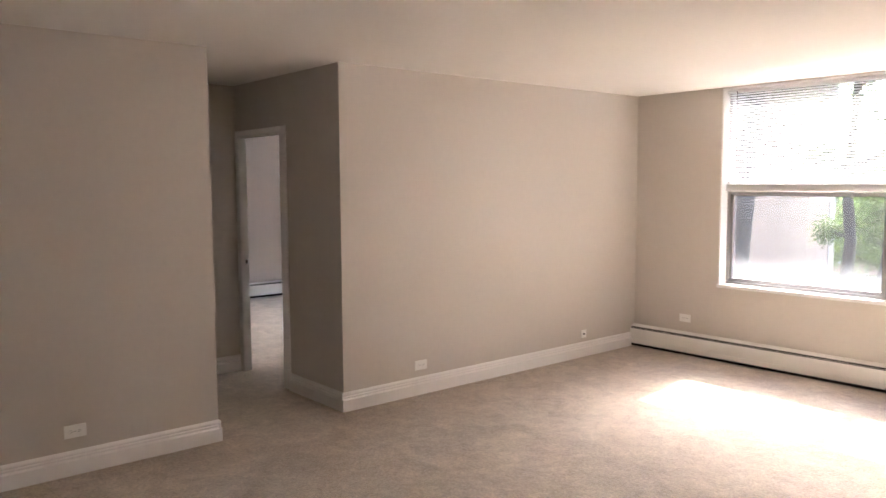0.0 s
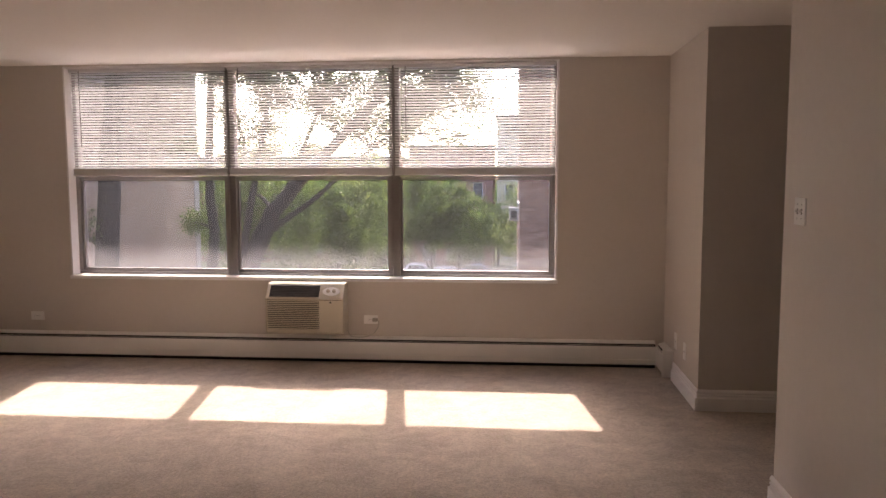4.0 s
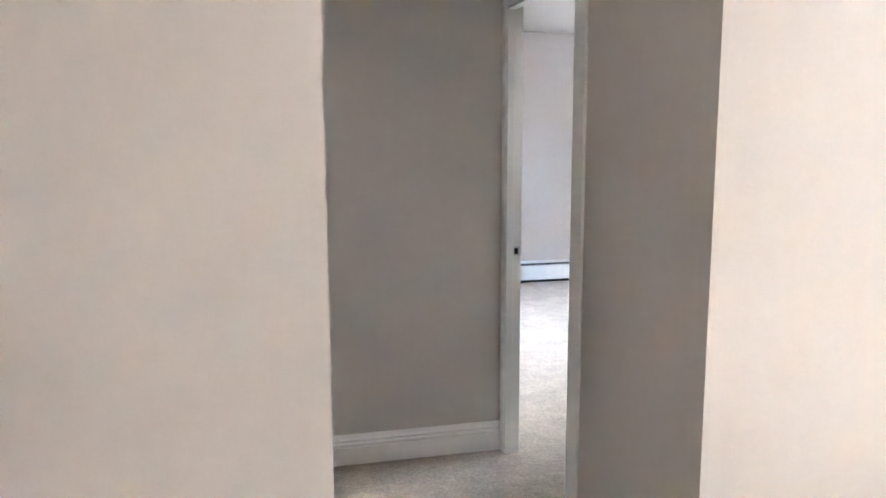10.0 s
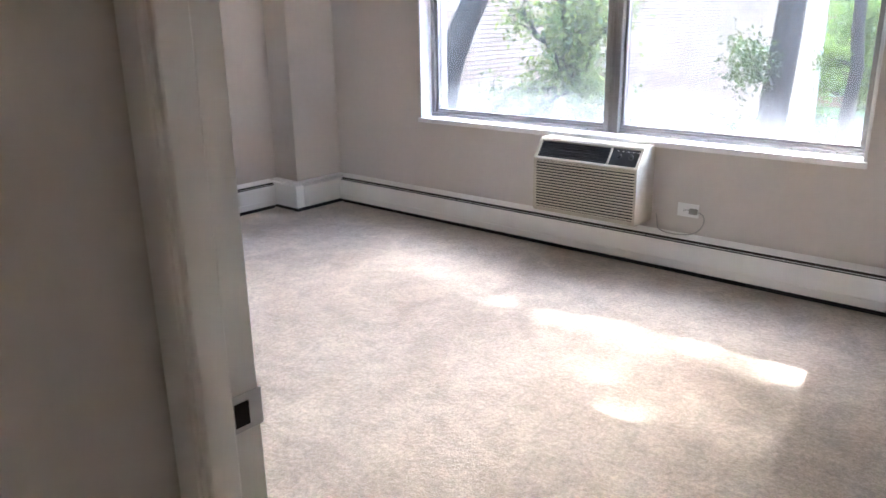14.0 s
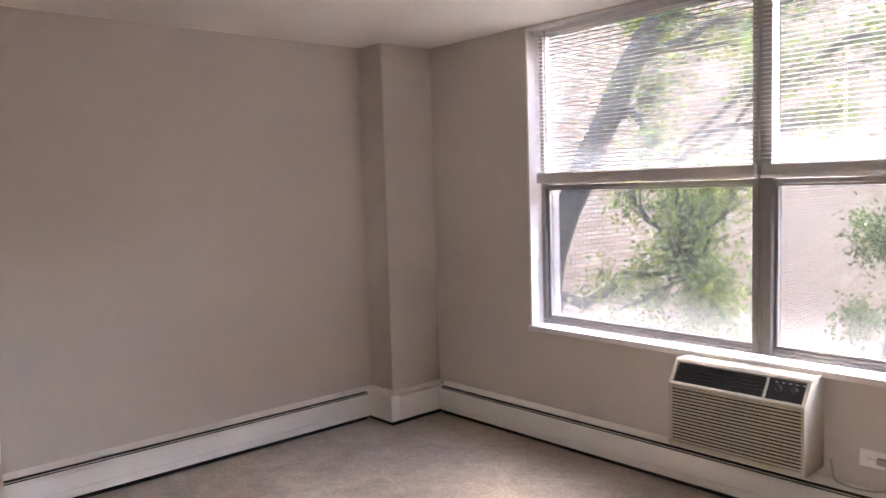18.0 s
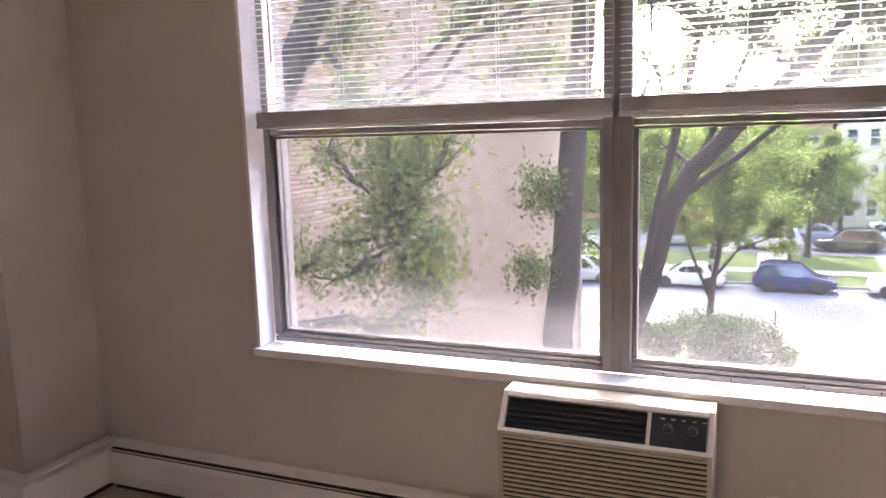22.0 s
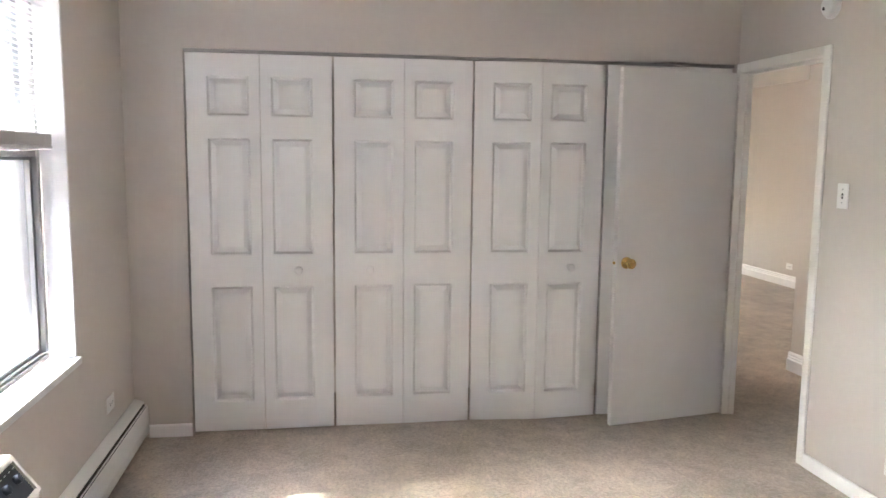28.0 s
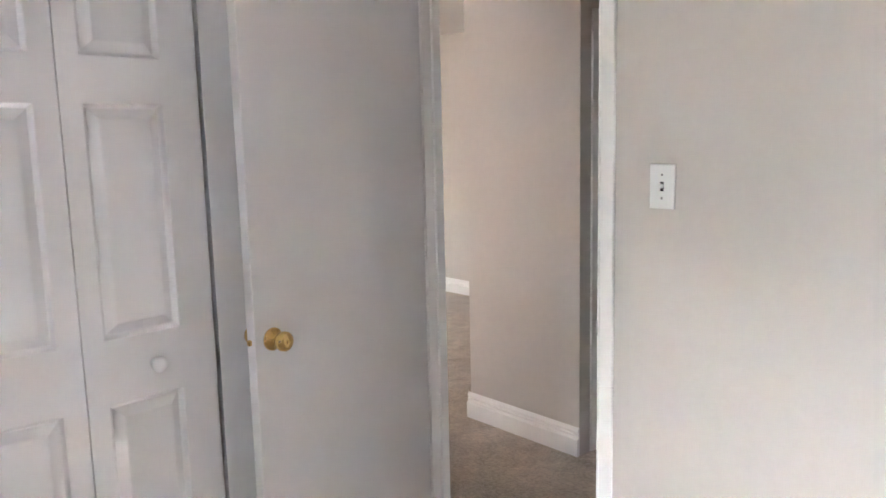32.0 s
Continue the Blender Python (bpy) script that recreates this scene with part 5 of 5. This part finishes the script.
# ---- trees ----
def limb(V, F, pts, n=7):
    """Adds a tapered round limb along pts of (place, radius)."""
    rings = []
    for i, (p, r) in enumerate(pts):
        q0, q1 = pts[max(i - 1, 0)][0], pts[min(i + 1, len(pts) - 1)][0]
        d = (q1 - q0).normalized()
        s = d.orthogonal().normalized() if abs(d.x) > 0.9 else d.cross(Vector((1, 0, 0))).normalized()
        u = d.cross(s)
        rings.append(len(V))
        V.extend(p + (s * math.cos(6.28319 * k / n) + u * math.sin(6.28319 * k / n)) * r for k in range(n))
    for a, b in zip(rings, rings[1:]):
        F.extend((a + k, a + (k + 1) % n, b + (k + 1) % n, b + k) for k in range(n))


def wander(rng, a, b, r0, r1, n, sway):
    """A crooked line from a to b with radii."""
    out = []
    for i in range(n + 1):
        f = i / n
        k = math.sin(math.pi * f) * sway
        out.append((a.lerp(b, f) + Vector((rng.uniform(-k, k), rng.uniform(-k, k), rng.uniform(-k, k) + k * 0.5)), r0 + (r1 - r0) * f))
    return out


def leaves(name, places, spread, size, seed, material, parent, per, droop=0.3):
    """Many small folded leaves scattered round the places."""
    rng = np.random.default_rng(seed)
    c = np.repeat(np.array(places, float), per, axis=0)
    n = len(c)
    c = c + rng.normal(0, 1, (n, 3)) * np.array(spread)
    d = rng.normal(0, 1, (n, 3))
    d[:, 2] -= droop * 2
    d /= np.linalg.norm(d, axis=1)[:, None]
    s = np.cross(d, rng.normal(0, 1, (n, 3)))
    s /= np.linalg.norm(s, axis=1)[:, None]
    up = np.cross(s, d)
    ln = size * rng.uniform(0.6, 1.25, (n, 1))
    v = np.stack([c, c + d * ln * 0.5 + s * ln * 0.27 + up * ln * 0.10, c + d * ln, c + d * ln * 0.5 - s * ln * 0.27 + up * ln * 0.10], axis=1).reshape(-1, 3)
    i = np.arange(n)[:, None] * 4
    f = np.concatenate([np.hstack([i, i + 1, i + 2]), np.hstack([i, i + 2, i + 3])])
    me = bpy.data.meshes.new(name)
    me.from_pydata(v.tolist(), [], f.tolist())
    me.materials.append(material)
    ob = new(name, me)
    ob.parent = parent
    return ob


def tree(label, trunk, clumps, seed, leaf=0.11, per=9, material=None, twigs=14, forks=(), name="tree"):
    """trunk: rows (x, y, z, radius) from the ground up; clumps: (x, y, z, radius) of foliage; forks: further bare limbs."""
    rng = random.Random(seed)
    ob = thing(name, label, "tree", at=Matrix.Translation(trunk[0][:3]))
    base = Vector(trunk[0][:3])
    V, F = [], []
    row = [(Vector(t[:3]) - base, t[3]) for t in trunk]
    fine = []
    for (a, ra), (b, rb) in zip(row, row[1:]):
        for k in range(4):
            fine.append((a.lerp(b, k / 4) + Vector((rng.uniform(-1, 1), rng.uniform(-1, 1), 0)) * ra * 0.15, ra + (rb - ra) * k / 4))
    fine.append(row[-1])
    fine[0] = (fine[0][0], fine[0][1] * 1.35)
    limb(V, F, fine, 12)
    for fk in forks:
        limb(V, F, [(Vector(t[:3]) - base, t[3]) for t in fk], 9)
        fine = fine + [(Vector(t[:3]) - base, t[3]) for t in fk]
    me = bpy.data.meshes.new("trunk")
    me.from_pydata([tuple(v) for v in V], [], F)
    me.materials.append(BARK)
    me.shade_smooth()
    t = new("trunk", me)
    t.parent = ob
    V, F = [], []
    by = {}
    for cx, cy, cz, r, *own in clumps:
        tips = by.setdefault(own[0] if own else per, [])
        c = Vector((cx, cy, cz)) - base
        src = min((p for p in fine[2:]), key=lambda p: (p[0] - c).length + max(0, p[0].z - c.z + 0.3) * 2)
        w = wander(rng, src[0], c, min(src[1] * 0.6, 0.12), 0.03, 6, (c - src[0]).length * 0.08)
        limb(V, F, w, 6)
        for k in range(twigs):
            d = Vector((rng.gauss(0, 1), rng.gauss(0, 1), rng.gauss(0, 0.75)))
            d = d.normalized() * r * rng.uniform(0.45, 1.1)
            s = w[rng.randint(3, 6)][0]
            tw = wander(rng, s, c + d, min(0.02, 0.012 + r * 0.006), 0.004, 4, r * 0.12)
            limb(V, F, tw, 4)
            tips.extend(tuple(p) for p, q in tw[1:])
    me = bpy.data.meshes.new("branches")
    me.from_pydata([tuple(v) for v in V], [], F)
    me.materials.append(BARK)
    b = new("branches", me)
    b.parent = ob
    mean = sum(c[3] for c in clumps) / len(clumps)
    for k, (each, tips) in enumerate(by.items()):
        leaves("crown", tips, (mean * 0.2,) * 3, leaf, seed + 5 + 100 * k, material or LEAF, ob, each)
    return ob


def puffs(seed, centre, size, n, r):
    """Uneven clump places inside an ellipsoid."""
    rng = random.Random(seed)
    out = []
    while len(out) < n:
        v = Vector((rng.uniform(-1, 1), rng.uniform(-1, 1), rng.uniform(-1, 1)))
        if 0.25 < v.length < 1:
            out.append((centre[0] + v.x * size[0], centre[1] + v.y * size[1], centre[2] + v.z * size[2], r * rng.uniform(0.7, 1.3)))
    return out


tree("tall tree with a thick grey trunk beside the tan wall", [(-7.0, 14, G, 0.44), (-6.78, 14, -3, 0.34), (-6.42, 14.1, 2, 0.29), (-6.0, 14.4, 7, 0.2), (-5.6, 14.8, 11, 0.1)],
     puffs(11, (-5.6, 14.5, 8.8), (3.2, 3.2, 3.2), 12, 1.2) + [(-7.3, 13.2, -1.4, 0.5), (-7.0, 13.0, 0.3, 0.45)], 1, 0.12, 14, LEAF)
tree("slender tree with a straight dark trunk", [(-7.5, 23.2, G, 0.27), (-7.3, 23.0, -3.5, 0.23), (-7.1, 22.9, -0.5, 0.2), (-7.3, 23.1, 2, 0.17), (-7.0, 23.4, 9.5, 0.07)],
     puffs(12, (-6.8, 23.2, 7.5), (3.0, 3.0, 3.4), 14, 1.2) + [(-5.0, 24.0, 3.6, 0.9), (-8.0, 22.5, 2.6, 0.8), (-7.8, 22.6, -0.2, 0.5)], 2, 0.13, 14, LEAF)
tree("large leaning tree with several slanting dark limbs", [(-7.35, 23, G, 0.42), (-6.4, 23, -4.64, 0.35), (-5.46, 23, -1.2, 0.33), (-4.77, 22.95, 0.1, 0.30), (-3.6, 22.6, 1.3, 0.25), (-2.6, 22.6, 2.3, 0.2), (0.2, 23, 5.2, 0.13), (2.4, 23.8, 7.6, 0.06)],
     puffs(13, (-1.5, 24, 8.8), (5.8, 3.4, 2.6), 20, 1.2) + [(1.8, 23.5, 5.2, 0.9), (-6.6, 23.5, 4.2, 1.2), (-4.6, 24, 5.8, 1.2), (0.2, 24.6, 4.6, 0.8)] + puffs(33, (-2.2, 23.8, 5.4), (5.6, 2.0, 1.9), 22, 1.0)
     + [(-3.6, 24.5, 2.7, 0.8), (-5.4, 24.8, 2.6, 0.8), (-6.2, 25.2, 1.2, 0.7)] + [(*p, 9) for p in puffs(35, (0.6, 25, 4.9), (4.4, 2.4, 2.2), 26, 0.9)], 3, 0.13, 16, LEAF,
     forks=([(-6.35, 23, -4.3, 0.15), (-5.75, 22.6, -1.0, 0.15), (-5.2, 22.3, 1.3, 0.13), (-4.5, 22.2, 4.5, 0.07)],
            [(-6.1, 23.05, -3.4, 0.13), (-5.15, 23.5, -1.0, 0.12), (-4.2, 23.7, 1.4, 0.10), (-2.9, 24, 4.6, 0.06)],
            [(-5.3, 23, -0.9, 0.14), (-3.3, 23.6, 0.6, 0.10), (-1.0, 23.9, 2.6, 0.07), (1.0, 24.2, 4.2, 0.04)]))
tree("tree with a drooping leafy branch near the windows", [(-8.55, 4.1, G, 0.26), (-8.5, 4.3, -3, 0.23), (-8.35, 4.85, 0.5, 0.2), (-7.85, 5.05, 1.8, 0.18), (-6.9, 5.2, 3.5, 0.15), (-6.0, 6.0, 5.8, 0.09)],
     [(*p, 8) for p in puffs(14, (-6.4, 7.4, 6.6), (2.2, 2.0, 1.2), 9, 0.9)] + [(*p, 8) for p in puffs(24, (-3.7, 7.2, 7.2), (2.5, 1.2, 2.0), 36, 0.6)] + [(*p, 5) for p in puffs(41, (-6.25, 4.5, 0.85), (0.95, 0.55, 1.15), 20, 0.36)] + [(*p, 7) for p in puffs(43, (-6.0, 6.2, 4.5), (2.2, 1.2, 1.4), 18, 0.6)]
     + [(-5.75, 4.2, -0.35, 0.3), (-6.1, 4.4, -0.65, 0.32), (-5.55, 4.2, 0.5, 0.3), (-5.0, 4.6, 2.7, 0.5), (-6.6, 4.8, 2.6, 0.6), (-4.1, 5.0, 2.9, 0.45), (-4.5, 4.9, 2.2, 0.2)],
     4, 0.085, 6, LEAF_PALE, forks=([(-7.7, 5.05, 2.1, 0.07), (-6.9, 4.7, 2.4, 0.05), (-6.2, 4.5, 1.7, 0.035), (-5.9, 4.4, 0.4, 0.02)],))
tree("low spreading green tree beside the drive", [(-2.96, 26.4, G, 0.10), (-3.1, 26.4, -7.3, 0.08), (-3.7, 26.3, -6.5, 0.04)],
     puffs(15, (-4.1, 26.2, -6.35), (3.0, 1.6, 0.75), 34, 0.62), 5, 0.11, 22, LEAF_DARK, name="small_tree",
     forks=([(-2.96, 26.4, -7.8, 0.07), (-2.3, 26.3, -7.1, 0.05), (-1.7, 26.3, -6.4, 0.03)], [(-5.2, 26.0, G, 0.09), (-5.5, 26.0, -7.2, 0.06), (-6.0, 26.0, -6.5, 0.03)], [(-5.2, 26.0, -7.6, 0.06), (-4.6, 26.0, -7.0, 0.04), (-4.2, 26.0, -6.5, 0.03)]))
tree("young maple with several thin stems beside the road", [(-4.75, 32.6, G, 0.17), (-4.65, 32.6, -5.6, 0.14), (-4.3, 32.5, -3.2, 0.10), (-3.7, 32.4, 0.2, 0.05)],
     puffs(16, (-3.9, 32.6, -0.8), (3.1, 2.4, 2.9), 44, 0.75) + [(-2.3, 32.2, -3.0, 0.5), (-6.0, 32.4, -2.6, 0.6), (-1.7, 32.4, -3.7, 0.3)], 6, 0.15, 9, LEAF_BRIGHT,
     forks=([(-4.7, 32.6, -6.2, 0.09), (-5.5, 32.5, -4.2, 0.07), (-6.2, 32.6, -1.4, 0.03)], [(-4.6, 32.6, -5.2, 0.08), (-3.6, 32.3, -3.8, 0.06), (-2.2, 32.2, -3.2, 0.025)], [(-4.4, 32.5, -4.2, 0.08), (-4.6, 32.8, -1.6, 0.05), (-4.9, 33, 1.2, 0.02)]))
tree("leafy maple on the far verge", [(-1.2, 48.4, G, 0.18), (-1.1, 48.4, -5.0, 0.14), (-0.9, 48.4, -1.0, 0.06)],
     puffs(17, (-1.0, 48.4, -0.9), (3.3, 2.6, 2.9), 36, 0.9), 7, 0.2, 13, LEAF_BRIGHT, forks=([(-1.1, 48.4, -5.4, 0.08), (-2.2, 48.3, -3.2, 0.06), (-2.9, 48.4, -1.2, 0.03)],))
for i_, (x, y, h, r, mat) in enumerate(((6.5, 53.5, 10.0, 4.2, LEAF_PALE), (13.0, 54.5, 9.5, 3.6, LEAF_PALE), (0.2, 56.8, 8.5, 2.8, LEAF), (-6.0, 55.0, 11.0, 3.8, LEAF_PALE), (-12.5, 54.0, 11.0, 3.4, LEAF_DARK),
                                       (-19.0, 56.0, 11.5, 3.6, LEAF), (-9.5, 66.0, 12.5, 3.6, LEAF_PALE), (-16.0, 69.0, 12.5, 3.8, LEAF), (-26.0, 60.0, 12.5, 4.0, LEAF_DARK), (19.0, 55.0, 9.0, 3.0, LEAF), (-3.0, 67.5, 11.0, 2.6, LEAF_DARK), (8.0, 68.0, 9.0, 2.2, LEAF_DARK), (-9.6, 33.6, 11.5, 3.2, LEAF), (-16.0, 33.6, 12.5, 3.8, LEAF_PALE), (3.2, 68.8, 7.5, 2.0, LEAF))):
    tree("leafy street tree across the road", [(x, y, G, 0.2), (x + 0.1, y, G + h * 0.32, 0.16), (x + 0.2, y, G + h * 0.75, 0.07)],
         puffs(30 + i_, (x, y, G + h * 0.62), (r, r, h * 0.34), 20, r * 0.42), 50 + i_, 0.22, 13, mat, twigs=12)


def woods():
    """Far tree line beyond the lots."""
    rng = random.Random(77)
    pts = []
    for k in range(420):
        x, y = rng.uniform(-110, 110), rng.uniform(92, 130)
        for j in range(5):
            pts.append((x + rng.gauss(0, 1.6), y + rng.gauss(0, 1.6), G + rng.uniform(0.5, 11.5)))
    ob = leaves("far_woods", pts, (1.1, 1.1, 1.1), 1.0, 9, LEAF_DARK, None, 9)
    tagged(ob, "distant green tree line beyond the buildings", "trees", kind="stuff")


woods()


# ---- cars ----
def loft(bm, sections):
    """Joins closed rings of points (same count) into one shell."""
    rings = [[bm.verts.new(p) for p in s] for s in sections]
    n = len(rings[0])
    for a, b in zip(rings, rings[1:]):
        for i in range(n):
            bm.faces.new((a[i], a[(i + 1) % n], b[(i + 1) % n], b[i]))
    bm.faces.new(rings[0][::-1])
    bm.faces.new(rings[-1])
    return bm


def car(name, label, x, y, z, paintwork, length=4.5, heading=0.0, suv=True):
    """A parked car, its nose towards +x before heading."""
    ob = thing(name, label, "car")
    w, h0, h1 = 0.91, 0.98, 1.66 if suv else 1.45
    L = length / 2
    rows = [(-L, 0.45, 0.80, 0.70), (-L + 0.12, 0.30, 0.95, 0.84), (-L + 0.7, 0.24, h0, 0.90), (0, 0.22, h0, 0.92), (L - 1.3, 0.24, h0 - 0.02, 0.91), (L - 0.5, 0.26, h0 - 0.10, 0.88), (L - 0.12, 0.30, 0.80, 0.80), (L, 0.42, 0.66, 0.66)]
    secs = []
    for px, lo, hi, hw in rows:
        secs.append([Vector((px, s * hw * f, lo + (hi - lo) * g)) for s, f, g in ((-1, 0.92, 0), (-1, 1, 0.25), (-1, 1, 0.72), (-1, 0.93, 0.93), (-1, 0.80, 1), (1, 0.80, 1), (1, 0.93, 0.93), (1, 1, 0.72), (1, 1, 0.25), (1, 0.92, 0))])
    body = part("body", loft(bmesh.new(), secs), paintwork, ob, smooth=False)
    back = -L + 0.12 if suv else -L + 0.75
    cab = [(back, h0 - 0.05, 0.80), (back + 0.30, h1 - 0.12, 0.66), (back + 0.6, h1, 0.64), (L - 2.15, h1, 0.64), (L - 1.85, h1 - 0.06, 0.65), (L - 1.05, h0 - 0.05, 0.80)]
    bm = bmesh.new()
    secs = []
    for px, hi, hw in cab:
        secs.append([Vector((px, -0.84, h0 - 0.06)), Vector((px, -hw - 0.03, max(hi - 0.07, h0 - 0.055))), Vector((px, -hw + 0.06, hi)), Vector((px, hw - 0.06, hi)), Vector((px, hw + 0.03, max(hi - 0.07, h0 - 0.055))), Vector((px, 0.84, h0 - 0.06))])
    part("cabin", loft(bm, secs), paintwork, ob)

    def quad(nm, a, b, c, d, mat, lift):
        bm = bmesh.new()
        p = [Vector(q) for q in (a, b, c, d)]
        nrm = (p[1] - p[0]).cross(p[3] - p[0]).normalized()
        f = bm.faces.new([bm.verts.new(q + nrm * lift) for q in p])
        e = bmesh.ops.extrude_face_region(bm, geom=[f])
        bmesh.ops.translate(bm, vec=-nrm * (lift + 0.02), verts=[v for v in e["geom"] if isinstance(v, bmesh.types.BMVert)])
        return part(nm, bm, mat, ob)

    zt, zb = h1 - 0.13, h0 - 0.02
    for s in (-1, 1):
        cuts = [back + 0.45, (back + L - 1.6) / 2 - 0.25, (back + L - 1.6) / 2 + 0.45, L - 1.95]
        for i in range(3):
            a, b = cuts[i] + 0.04, cuts[i + 1] - 0.04
            tail = 0.55 if i == 2 else 0.0
            pts = [(a - (0.12 if i == 0 else 0), s * 0.838, zb), (b + tail, s * 0.838, zb), (b, s * 0.705, zt), (a + (0.1 if i == 0 else 0), s * 0.705, zt)]
            quad("side_window", *(pts if s < 0 else pts[::-1]), CARGLASS, 0.012)
        bm = bmesh.new()
        box(bm, L - 1.75, L - 1.58, s * 0.92, s * 1.04, h0 - 0.02, h0 + 0.11, 0.03)
        part("wing_mirror", bm, paintwork, ob)
        for px, nm, mat, zz in ((L - 0.24, "headlight", HEADLAMP, 0.70), (-L + 0.08, "tail_light", TAILLAMP, 0.84)):
            bm = bmesh.new()
            box(bm, px - 0.12, px + 0.16, s * 0.56, s * 0.80, zz - 0.06, zz + 0.07, 0.03)
            part(nm, bm, mat, ob)
        for px in (-L + 0.85, L - 0.88):
            m = Matrix.Translation((px, s * 0.80, 0.34)) @ Matrix.Rotation(-s * math.pi / 2, 4, "X")
            wheel = part("wheel", lathe(bmesh.new(), [(0.20, -0.10), (0.31, -0.10), (0.34, -0.06), (0.34, 0.07), (0.31, 0.115), (0.215, 0.115)], m, 20), TYRE, ob)
            part("rim", lathe(bmesh.new(), [(0.21, 0.06), (0.212, 0.118), (0.19, 0.112), (0.06, 0.095), (0.05, 0.12)], m, 14), RIM, wheel)
            part("arch", lathe(bmesh.new(), [(0.40, -0.16), (0.40, 0.118)], m, 24), TYRE, ob)
    quad("windscreen", (L - 1.06, -0.70, h0 - 0.01), (L - 1.06, 0.70, h0 - 0.01), (L - 1.80, 0.57, h1 - 0.09), (L - 1.80, -0.57, h1 - 0.09), CARGLASS, 0.014)
    quad("rear_window", (back + 0.04, 0.68, h0 + 0.06), (back + 0.04, -0.68, h0 + 0.06), (back + 0.26, -0.56, h1 - 0.18), (back + 0.26, 0.56, h1 - 0.18), CARGLASS, 0.02)
    part("front_bumper", boxes((L - 0.20, L + 0.03, -0.70, 0.70, 0.30, 0.46), bevel=0.05), DARK, ob)
    part("rear_bumper", boxes((-L - 0.03, -L + 0.20, -0.72, 0.72, 0.36, 0.54), bevel=0.05), DARK, ob)
    part("number_plate", boxes((-L - 0.045, -L - 0.031, -0.26, 0.26, 0.58, 0.70)), TRIM_OUT, ob)
    if suv:
        for s in (-1, 1):
            part("roof_rail", boxes((back + 0.6, L - 2.3, s * 0.56 - 0.02, s * 0.56 + 0.02, h1 + 0.002, h1 + 0.05), bevel=0.01), DARK, ob)
    ob.matrix_world = pose(x, y, z, 0, 0, heading)
    return ob


def gloss(name, c):
    return paint(name, c, 0.20, coat=0.35, amount=0.04, grain=3)


C_BLUE, C_WHITE, C_RED = gloss("dark_blue_car_paint", (0.018, 0.028, 0.085)), gloss("white_car_paint", (0.62, 0.63, 0.64)), gloss("dark_red_car_paint", (0.13, 0.02, 0.025))
C_OLIVE, C_GREY, C_GREEN = gloss("olive_car_paint", (0.13, 0.13, 0.085)), gloss("silver_car_paint", (0.36, 0.37, 0.38)), gloss("dark_green_car_paint", (0.012, 0.05, 0.045))
ZR = G - 0.12
car("suv_car", "dark blue estate SUV parked at the kerb", -0.95, 45.2, ZR, C_BLUE, 4.4)
car("suv_car", "white compact SUV parked at the kerb", 4.9, 45.2, ZR, C_WHITE, 4.2, 180)
car("car", "dark red saloon car parked at the kerb", 10.8, 45.2, ZR, C_RED, 4.5, 0, False)
car("car", "white saloon car parked at the kerb", -6.8, 45.2, ZR, C_WHITE, 4.3, 180, False)
car("suv_car", "grey SUV parked at the kerb", -13.2, 45.2, ZR, C_GREY, 4.5)
car("suv_car", "olive grey SUV in the far lot", 3.2, 60.5, G, C_OLIVE, 4.5, 180)
car("suv_car", "white SUV in the far lot", -2.2, 60.5, G, C_WHITE, 4.6, 180)
car("car", "silver saloon car in the far lot", 1.5, 64.8, G, C_GREY, 4.5, 0, False)
car("car", "white saloon car in the far lot", -4.0, 64.8, G, C_WHITE, 4.5, 0, False)
car("suv_car", "white SUV in the second row of the far lot", 6.8, 64.8, G, C_WHITE, 4.5, 0)
car("suv_car", "silver SUV in the far lot", -9.0, 60.8, G, C_GREY, 4.5)
car("car", "silver saloon car parked beside the drive", -3.9, 21.0, G, C_GREY, 4.6, 0, False)
car("suv_car", "dark green SUV parked beside the drive", -4.35, 18.5, G, C_GREEN, 4.6, 0)
setting("house_base", boxes((-6.5, 7.0, 0.0, TF, G - 0.1, -0.32)), RED_BRICK, "red-brown brick front of the lower storeys", "wall")
